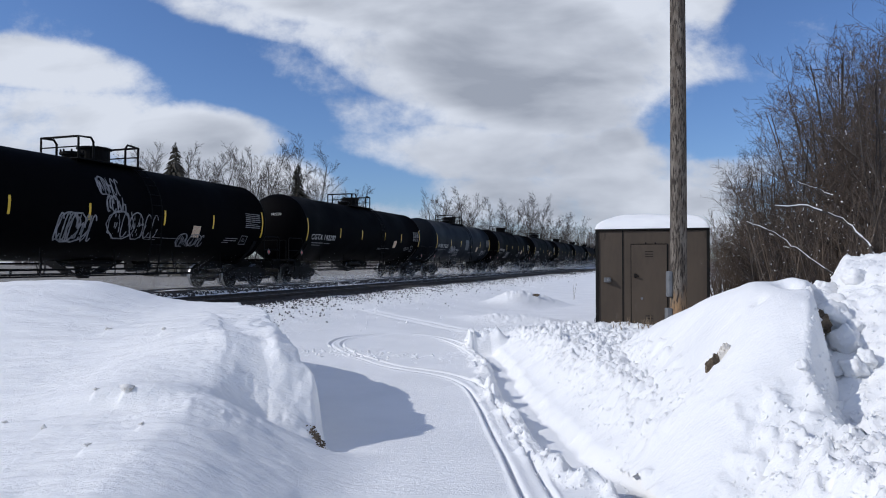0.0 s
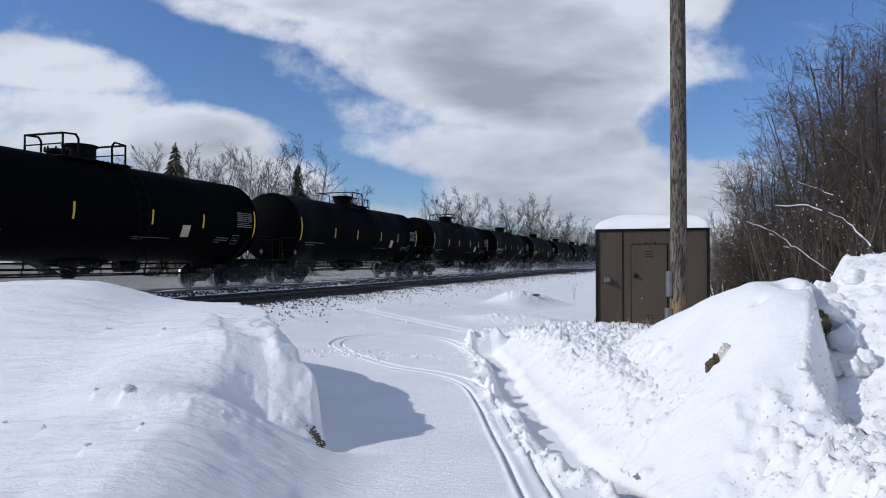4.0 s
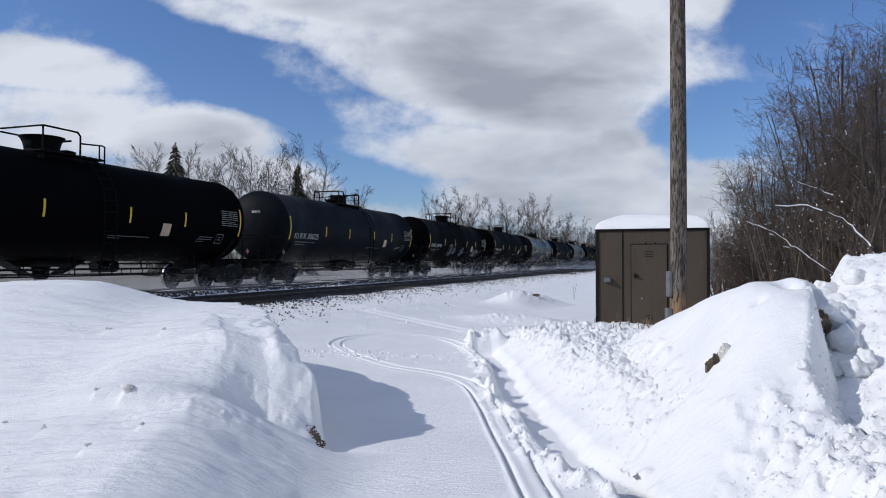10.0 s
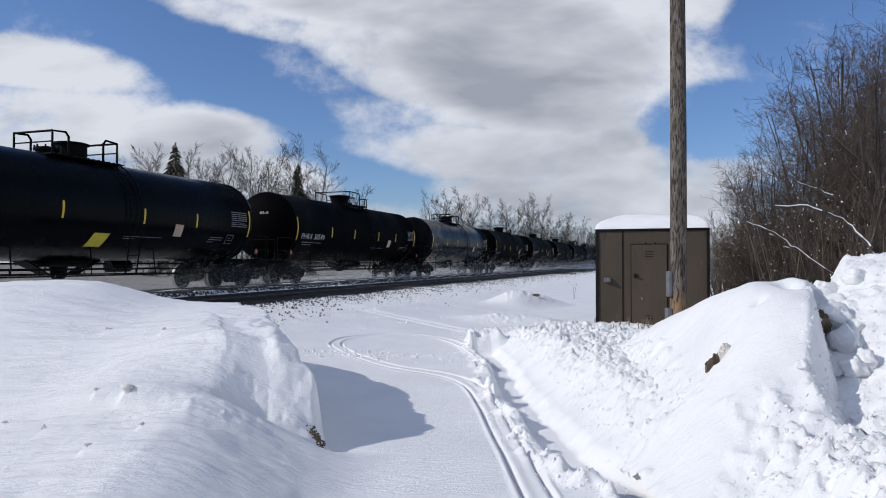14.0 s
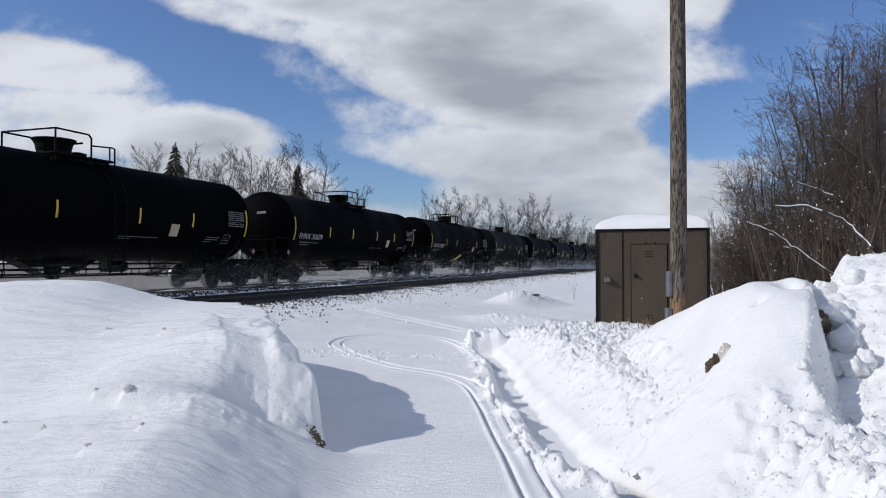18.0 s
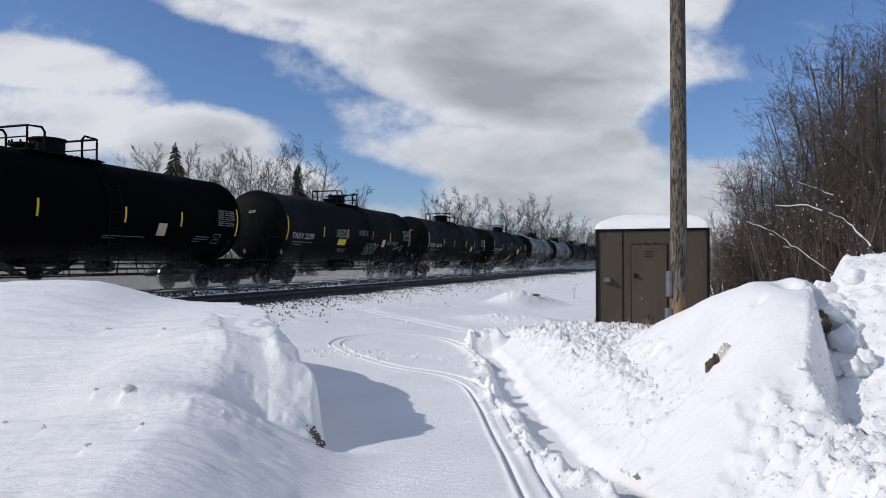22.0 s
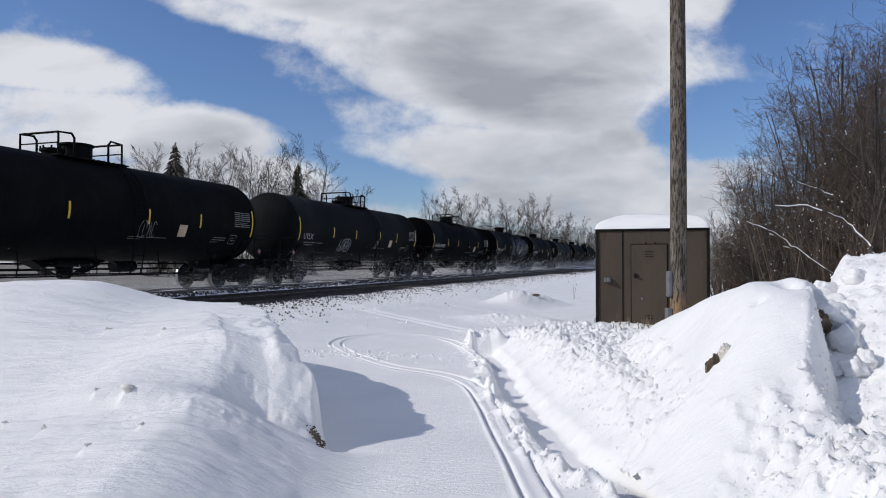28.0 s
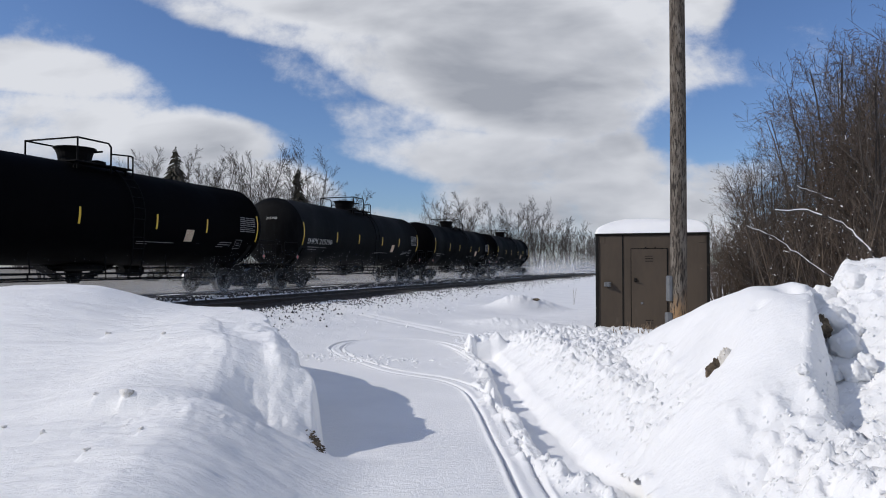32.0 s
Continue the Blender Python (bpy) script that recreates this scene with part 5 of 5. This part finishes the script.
def build_trees():
    rng = random.Random(7)
    # the thicket beside the lane
    shrubs = [tree_master("bare_tree", 20 + k, BARK, TWIG, "bare brown young tree in a dense leafless thicket", height=7.0, stems=3, lean=0.30, base_r=0.05,
                          kids=(14, 8, 5), angles=(46, 44, 46), ratios=(0.46, 0.44, 0.45), up=(0.02, 0.05, 0.02, 0.01), first=0.15, thin=0.0047, bend=0.08, dabs=24) for k in range(5)]
    brush = [tree_master("bare_bush", 40 + k, PALE_STEM, TWIG, "tangled leafless brown bush with fine stems", height=2.9, stems=8, lean=0.5, base_r=0.017,
                         kids=(7, 6), angles=(34, 40), ratios=(0.40, 0.45), up=(0.03, 0.03, 0.02), first=0.2, bend=0.06, dabs=16) for k in range(3)]
    for b in brush:
        b["category"] = "bush"
    spots = []
    # the thicket's top climbs away from the shed: slope of the view, height over the eye as a slope
    for k in range(36):
        y = rng.uniform(15.0, 27)
        g = 0.445 + 0.36 * rng.random() ** 0.9
        if y < 19.5 and g * y < 0.385 * y + 1.2:
            g += 0.05
        top = 0.08 + 0.20 * min(1.0, max(0.0, (g - 0.42) / 0.12)) + 0.55 * max(0.0, g - 0.52)
        spots.append((g * y, y, 0.0, -(1.6 + top * y) * rng.uniform(0.86, 1.06)))
    scatter(shrubs, spots, "thicket trees", rng)
    spots = []
    for k in range(60):
        y = rng.uniform(12.5, 25)
        x = 0.385 * y + rng.uniform(1.75 if y < 19.5 else 0.9, 7.5)
        spots.append((x, y, 0.0, rng.uniform(0.8, 1.25)))
    for k in range(22):
        y = rng.uniform(19.5, 25)
        spots.append((y * rng.uniform(0.395, 0.47), y, 0.0, rng.uniform(0.8, 1.1)))
    scatter(brush, spots, "thicket bushes", rng)
    # tall bare trees beyond the railway
    tall = [tree_master("tall_bare_tree", 60 + k, FAR_BARK, FAR_BARK, "tall bare deciduous tree beyond the railway", height=11.5, stems=4 + k % 2, lean=0.44, base_r=0.085,
                        kids=(9, 10, 7), angles=(36, 38, 42), ratios=(0.34, 0.48, 0.48), up=(0.03, 0.06, 0.03, 0.02), first=0.34, thin=0.011, bend=0.06, round_top=0.55) for k in range(5)]
    spots = []
    for px, top, dist in ((275, 262, 70), (345, 238, 70), (420, 240, 74), (440, 262, 76), (490, 233, 74), (545, 248, 76), (520, 290, 72), (600, 318, 110), (75, 262, 78), (620, 322, 120),
                          (770, 330, 120), (800, 336, 125), (845, 326, 122), (890, 350, 130), (925, 338, 128), (952, 335, 128), (985, 368, 140), (870, 372, 135), (1010, 380, 150), (1040, 390, 150),
                          (910, 375, 140), (965, 380, 140), (1030, 400, 170), (1000, 400, 165), (945, 395, 160), (1060, 395, 160), (1090, 395, 170), (780, 380, 150), (830, 380, 150)):
        spots.append(((px - 784) / 1220 * dist, dist, -0.4, -0.98 * ((464 - top) / 1220 * dist + 2.0)))
    scatter(tall, spots, "trees beyond the railway", rng)
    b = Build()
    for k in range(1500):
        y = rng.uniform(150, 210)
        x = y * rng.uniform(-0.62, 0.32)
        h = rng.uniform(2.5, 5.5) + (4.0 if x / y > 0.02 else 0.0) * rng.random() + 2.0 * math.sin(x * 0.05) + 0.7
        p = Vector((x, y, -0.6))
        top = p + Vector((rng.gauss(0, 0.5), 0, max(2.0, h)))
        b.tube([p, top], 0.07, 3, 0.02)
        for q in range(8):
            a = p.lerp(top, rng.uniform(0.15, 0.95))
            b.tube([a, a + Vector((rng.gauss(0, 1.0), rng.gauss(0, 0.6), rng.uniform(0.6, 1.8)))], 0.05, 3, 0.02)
    tagged(new("far_woods", b.mesh("far_woods", HAZED_WOODS)), "grey-brown leafless woods along the horizon, paled for haze", "woods", kind="stuff")
    # spruces among them
    for px, top, dist in ((308, 254, 69), (528, 292, 71)):
        h = (464 - top) / 1220 * dist + 2.0
        sp = thing("spruce_tree", pose((px - 784) / 1220 * dist, dist, -0.4), "dark green spruce with drooping boughs", "tree")
        part("trunk", Build().tube([(0, 0, 0), (0, 0, h)], 0.2, 8, 0.03), FAR_BARK, sp)
        b = Build()
        for k in range(900):
            z = h * rng.uniform(0.12, 1.0) + rng.gauss(0, 0.1)
            r = max(0.0, 1 - z / h) ** 0.85 * h * 0.36 + 0.25
            a = rng.uniform(0, 6.28)
            c, s = math.cos(a), math.sin(a)
            l = r * rng.uniform(0.5, 1.1) * (0.75 + 1.0 * noise.noise(Vector((c * 0.9 + px, s * 0.9, z * 0.55))))
            w = 0.07 + l * 0.10
            b.add([(0, 0, z), (c * l * 0.6 - s * w, s * l * 0.6 + c * w, z - l * 0.18), (c * l, s * l, z - l * 0.42), (c * l * 0.6 + s * w, s * l * 0.6 - c * w, z - l * 0.18), (c * l * 0.55, s * l * 0.55, z - l * 0.02)],
                  [(0, 1, 4), (1, 2, 4), (2, 3, 4), (3, 0, 4), (0, 3, 2, 1)])
        part("crown", b, NEEDLE, sp, "drooping needle boughs")


build_trees()


# ---- clods, soil, weeds ----
SOIL = material("frozen_soil", (0.13, 0.098, 0.066), 0.95, vary=0.6, scale=14, second=(0.5, 0.47, 0.43), spots=(0.62, 0.75), bump=0.02, bump_scale=70)
STEM = material("dry_stem", (0.22, 0.16, 0.10), 0.9, vary=0.3)


def lump_verts(rng, n):
    """Jittered low spheres: vertices of n lumps of radius one, and their faces."""
    g = (1 + 5 ** 0.5) / 2
    ico = np.array([(-1, g, 0), (1, g, 0), (-1, -g, 0), (1, -g, 0), (0, -1, g), (0, 1, g), (0, -1, -g), (0, 1, -g), (g, 0, -1), (g, 0, 1), (-g, 0, -1), (-g, 0, 1)]) / 1.9
    tri = np.array([(0, 11, 5), (0, 5, 1), (0, 1, 7), (0, 7, 10), (0, 10, 11), (1, 5, 9), (5, 11, 4), (11, 10, 2), (10, 7, 6), (7, 1, 8),
                    (3, 9, 4), (3, 4, 2), (3, 2, 6), (3, 6, 8), (3, 8, 9), (4, 9, 5), (2, 4, 11), (6, 2, 10), (8, 6, 7), (9, 8, 1)])
    v = ico[None] * (0.5 + 0.8 * rng.rand(n, 12, 1)) * (0.6 + 0.8 * rng.rand(n, 1, 3))
    return v, (tri[None] + 12 * np.arange(n)[:, None, None]).reshape(-1, 3)


def build_clods():
    rng = np.random.RandomState(12)
    n = 21000
    Y = 3.4 + 12.6 * rng.rand(n) ** 1.3
    X = np.where(rng.rand(n) < 0.18, bank_edge(Y) - 0.25 + 0.10 * rng.randn(n), 1.35 + rng.rand(n) * (1.2 + 0.28 * Y))
    Z = np.maximum(lane(X, Y), np.where((X > 1.4) & (Y < 11.5), pile(X, Y), -9))
    smooth_back = (Z - lane(X, Y) > 0.15) & (X < 0.545 * Y - 0.1)
    keep = ~smooth_back & (np.hypot(X - 4.61, Y - 13.5) > 0.3) & ~((Y > 14.5) & (X > 3.2))
    X, Y, Z = X[keep], Y[keep], Z[keep]
    m = len(X)
    r = 0.005 + 0.014 * rng.rand(m) ** 2.5 + 0.018 * (rng.rand(m) < 0.02)
    Z = Z - 0.45 * r
    v, f = lump_verts(rng, m)
    co = v * r[:, None, None] + np.stack([X, Y, Z], -1)[:, None]
    ob = new("snow_clods", mesh_of("snow_clods", co.reshape(-1, 3).tolist(), f.tolist(), SNOW_ROUGH))
    tagged(ob, "crumbled white snow clods along the dug path", "snow clods", kind="stuff")
    n = 260
    X, Y = -1.5 + 0.9 * rng.randn(n), 11.6 + 0.25 * rng.randn(n)
    v, f = lump_verts(rng, n)
    co = v * (0.008 + 0.03 * rng.rand(n, 1, 1) ** 2) + np.stack([X, Y, lane(X, Y)], -1)[:, None]
    ob = new("snow_crumbs", mesh_of("snow_crumbs", co.reshape(-1, 3).tolist(), f.tolist(), SNOW))
    tagged(ob, "loose snow crumbs beside the sled grooves", "snow clods", kind="stuff")


def soil_clod(seed, x, y, z, w, h, label, mat):
    """A lump of frozen soil showing through the crust."""
    bm = bmesh.new()
    bmesh.ops.create_icosphere(bm, subdivisions=4, radius=1.0)
    o = Vector((seed * 7.1, 0, 0))
    for v in bm.verts:
        c = v.co.copy()
        k = 1 + 0.45 * noise.noise(c * 1.4 + o) + 0.30 * noise.noise(c * 4.0 + o) + 0.16 * noise.noise(c * 10.0 + o)
        v.co = Vector((c.x * w / 2, c.y * w * 0.35, c.z * h / 2)) * k
    me = bpy.data.meshes.new("soil_clod")
    bm.to_mesh(me)
    bm.free()
    me.materials.append(mat)
    ob = new("soil_clod", me)
    ob.location = (x, y, z)
    tagged(ob, label, "soil")


def gravel_patch():
    """Gravelly soil bared at the foot of the drift's curling edge."""
    rng = np.random.RandomState(8)
    n = 260
    t, u = rng.rand(n), rng.randn(n)
    X, Y = -1.10 + 0.10 * t + 0.022 * u, 5.86 - 0.14 * t + 0.03 * rng.randn(n)
    v, f = lump_verts(rng, n)
    Z = drift(X, Y)
    co = v * (1.0, 1.0, 0.5) * (0.006 + 0.014 * rng.rand(n, 1, 1) ** 2) + np.stack([X, Y, Z], -1)[:, None]
    ob = new("gravel", mesh_of("gravel", co.reshape(-1, 3).tolist(), f.tolist(), SOIL))
    tagged(ob, "dark gravelly soil under the drift's curling edge", "gravel", kind="stuff")


LUMPS = [(3.36, 5.95, 0.15), (3.27, 5.62, 0.12), (3.50, 6.25, 0.13), (3.12, 5.25, 0.10), (3.42, 5.75, 0.08), (3.77, 6.8, 0.089), (3.72, 6.79, 0.078), (3.68, 6.63, 0.174), (3.43, 6.32, 0.104), (3.86, 6.48, 0.117), (3.03, 5.35, 0.079), (2.55, 4.91, 0.048), (3.22, 5.28, 0.086)]


def snow_lump(seed, x, y, r):
    """A rounded block of snow in the gully of the heaps."""
    rng = random.Random(seed)
    bm = bmesh.new()
    bmesh.ops.create_icosphere(bm, subdivisions=4, radius=1.0)
    sx, sy, sz = rng.uniform(0.8, 1.15), rng.uniform(0.8, 1.1), rng.uniform(0.75, 1.0)
    for v in bm.verts:
        c = v.co.copy()
        k = 1 + 0.42 * noise.noise(c * 1.3 + Vector((seed, 0, 0))) + 0.16 * noise.noise(c * 4.0 + Vector((0, seed, 0)))
        v.co = Vector((c.x * sx, c.y * sy, c.z * sz)) * k * r
    for f in bm.faces:
        f.smooth = True
    me = bpy.data.meshes.new("snow_lump")
    bm.to_mesh(me)
    bm.free()
    me.materials.append(SNOW_ROUGH)
    ob = new("snow_lump", me)
    ob.location = (x, y, ground_at(x, y) + 0.25 * r)
    tagged(ob, "rounded lump of white snow in the heap", "snow lump", "lumps in the heap")


def weed(seed, x, y, z, h, n):
    rng = random.Random(seed)
    plant = thing("dry_weed", pose(x, y, z), "thin dry brown weed stalk poking through snow", "weed", "dry weeds")
    for k in range(n):
        a = rng.uniform(0, 6.28)
        l = h * rng.uniform(0.6, 1)
        d = rng.uniform(0.05, 0.35) * l
        b = Build().tube([(0, 0, -0.05), (math.cos(a) * d * 0.4, math.sin(a) * d * 0.4, l * 0.5), (math.cos(a) * d, math.sin(a) * d, l)], 0.006, 4, 0.003)
        part("stalk", b, STEM, plant)


def ground_at(x, y):
    X, Y = np.array([float(x)]), np.array([float(y)])
    return float(max(lane(X, Y)[0], pile(X, Y)[0] if x > 1.4 and 3.2 < y < 11.6 else -9))


def ice_chunk(seed, x, y, w):
    """A crumb of grey crust frozen onto the drift."""
    rng = np.random.RandomState(seed)
    v, f = lump_verts(rng, 4)
    at = rng.randn(4, 3) * (0.35 * w, 0.2 * w, 0.1 * w)
    co = v * (1.0, 0.6, 0.55) * w * (0.5 + 0.5 * rng.rand(4, 1, 1)) + at[:, None]
    ob = new("ice_chunk", mesh_of("ice_chunk", co.reshape(-1, 3).tolist(), f.tolist(), CRUST, True))
    X, Y = np.array([x]), np.array([y])
    ob.location = (x, y, float(drift(X, Y)[0]) + 0.15 * w)
    tagged(ob, "small greyish crumb of frozen crust on the drift", "snow crumb", "crumbs on the drift")


CRUST = material("dirty_crust", (0.72, 0.70, 0.67), 0.8, vary=0.15, second=(0.45, 0.41, 0.36), spots=(0.5, 0.7), scale=12)
for _k, (_x, _y, _w) in enumerate(TUFTS):
    ice_chunk(70 + _k, _x, _y, _w * (0.7 if _w > 0.07 else 0.5))
build_clods()
DIRTY_SNOW = material("soil_stained_snow", (0.74, 0.70, 0.64), 0.9, vary=0.15, scale=14, second=(0.20, 0.15, 0.10), spots=(0.52, 0.66), bump=0.012, bump_scale=60)
soil_clod(1, 2.15, 5.47, ground_at(2.15, 5.47) + 0.0, 0.12, 0.19, "brown frozen soil showing through the snow heap", SOIL)
soil_clod(2, 2.235, 5.46, ground_at(2.235, 5.46) - 0.035, 0.11, 0.22, "soil-stained snow crumb beside the bared soil", DIRTY_SNOW)
soil_clod(3, 3.19, 5.84, 1.09, 0.14, 0.21, "dark frozen soil in a hollow of the snow heap", SOIL)
gravel_patch()
soil_clod(4, 3.3, 24.6, ground_at(3.3, 24.6), 0.22, 0.14, "brown soil on top of a snow hummock", SOIL)
weed(1, 5.5, 29.0, ground_at(5.5, 29.0), 0.75, 4)
_r = random.Random(3)
for _k in range(34):
    _y = _r.uniform(11.5, 15.2)
    _x = _y * _r.uniform(0.245, 0.315)
    weed(10 + _k, _x, _y, ground_at(_x, _y), _r.uniform(0.08, 0.22), 3)


def snowy_branch(seed, pts, r, label):
    """A fallen limb with snow along its upper side."""
    limb = thing("snowy_branch", pose(*pts[0]), label, "branch", "snow-laden branches")
    p0 = Vector(pts[0])
    rng = random.Random(seed)
    way = []
    for p, q in zip(pts[:-1], pts[1:]):
        for t in (0, 0.2, 0.4, 0.6, 0.8):
            w = Vector(p).lerp(Vector(q), t) - p0
            way.append(w + Vector((rng.gauss(0, 0.014), 0, rng.gauss(0, 0.014))))
    way.append(Vector(pts[-1]) - p0)
    part("wood", Build().tube(way, r, 6, r * 0.4), BARK, limb)
    k = 0
    while k < len(way) - 2:
        n = rng.randint(2, 4)
        run = way[k:k + n]
        if len(run) > 1:
            thick = r * (1 - 0.6 * k / len(way)) * rng.uniform(0.35, 0.95)
            part("snow", Build().tube([p + Vector((0, -0.3 * r, r * 0.7)) for p in run], thick, 6, thick * 0.5), SNOW, limb, "strip of white snow")
        k += n - 1 + (rng.random() < 0.35)


def across(px, py, y):
    return ((px - 784) / 1220 * y, y, 1.6 + (464 - py) / 1220 * y)


for _k, (_x, _y, _r0) in enumerate(LUMPS):
    snow_lump(_k, _x, _y, _r0)
snowy_branch(1, [across(1560, 470, 12.0), across(1535, 430, 12.1), across(1490, 388, 12.2), across(1430, 366, 12.3), across(1372, 365, 12.4)], 0.027, "bent grey limb carrying a strip of white snow")
snowy_branch(2, [across(1482, 492, 12.2), across(1420, 446, 12.3), across(1370, 412, 12.4), across(1310, 388, 12.5)], 0.015, "thin leaning limb carrying a strip of white snow")
snowy_branch(3, [across(1475, 348, 12.6), across(1440, 332, 12.7), across(1408, 318, 12.8)], 0.012, "thin twig carrying a strip of white snow")

# ---- snow whirled up by the train ----
def flakes(name, co, mat):
    """One mesh of loose triangles."""
    me = bpy.data.meshes.new(name)
    n = len(co)
    me.vertices.add(3 * n)
    me.vertices.foreach_set("co", co.astype(np.float32).ravel())
    me.loops.add(3 * n)
    me.loops.foreach_set("vertex_index", np.arange(3 * n, dtype=np.int32))
    me.polygons.add(n)
    me.polygons.foreach_set("loop_start", np.arange(0, 3 * n, 3, dtype=np.int32))
    me.update(calc_edges=True)
    me.materials.append(mat)
    return me


def build_powder():
    m = bpy.data.materials.new("snow_powder")
    nt = nodes_of(m)
    sh = put(nt, "ShaderNodeBsdfPrincipled", {"Base Color": (0.85, 0.86, 0.88, 1), "Roughness": 1.0, "Specular IOR Level": 0.0, "Alpha": 0.13})
    put(nt, "ShaderNodeOutputMaterial", {"Surface": sh.outputs[0]})
    made = []
    for k in range(6):
        rng = np.random.RandomState(50 + k)
        n = 300000 if k == 0 else 220000 if k == 1 else 110000
        y = rng.rand(n) * 44 - 22
        puff = 0.55 + 0.75 * np.clip(np.sin(y * 0.7 + k) * 0.5 + np.sin(y * 0.23 + 2 * k) * 0.6 + 0.3, 0, 2)
        z = rng.exponential((0.34, 0.40, 0.7, 1.0, 1.2, 1.3)[k], n) * puff
        x = rng.uniform(-2.6, 2.4, n) * (1 - 0.2 * z)
        r = (0.006 + 0.009 * rng.rand(n)) * (1.0, 1.4, 2.3, 3.0, 3.4, 3.8)[k]
        c = np.stack([x, y, z + 0.02], -1)
        co = c[:, None] + rng.randn(n, 3, 3) * r[:, None, None]
        keep = z < (1.3, 1.5, 2.4, 3.0, 3.5, 4.0)[k]
        co = co[keep]
        ob = new("blowing_snow", flakes("blowing_snow", co, m))
        tagged(ob, "fine white snow powder whirled up along the rails", "blowing snow", "whirled snow", kind="stuff")
        made.append(ob)
    return made


POWDER = build_powder()

# ---- what moves ----
GAP = [31.2, 31.0, 31.5, 30.5, 30.65, 30.75, 30.75, 30.59, 29.92, 30.37, 29.7, 30.3, 29.66, 30.0, 30.3, 29.95, 29.6, 29.24, 30.1, 29.1, 29.33, 30.22, 29.5, 29.85, 29.66, 30.35,
       30.4, 30.45, 30.5, 30.05, 30.6, 30.25, 30.84]
LEAD = 5.25                        # metres between the plan's zero and the foot of the view


def motions():
    for i, car in enumerate(TRAIN):
        k = i - 1                  # the car whose rear end is abreast at k seconds
        walk(car, [(t, on_track(g + (k - t) * PITCH - PITCH / 2 - LEAD)) for t, g in enumerate(GAP)])
    for k, ob in enumerate(POWDER):
        walk(ob, [(t, on_track(10 + 40 * k - 1.5 * t)) for t in (0, 8, 16, 24, 32)])
    # the wheels roll: near by in steps of about 75 degrees, far off with fewer steps
    rolled = [PITCH * t - g + GAP[0] for t, g in enumerate(GAP)]
    for i, car in enumerate(TRAIN):
        near = range(max(0, 30 * (i - 5)), min(960, 30 * (i + 1)) + 1)
        rows, angle, last = [], 0.0, 0.0
        for n in range(961):
            if n in near or n % 30 == 0:
                j = min(31, n // 30)
                d = rolled[j] + (rolled[j + 1] - rolled[j]) * (n / 30 - j)
                angle += min(85.0, math.degrees((d - last) / 0.457))
                last = d
                rows.append((n / 30, angle % 360))
        for w in car.children_recursive:
            if w.name.split(".")[0] == "wheelset":
                at = w.location.copy()
                walk(w, [(t, pose(at.x, at.y, at.z, a)) for t, a in rows])


motions()
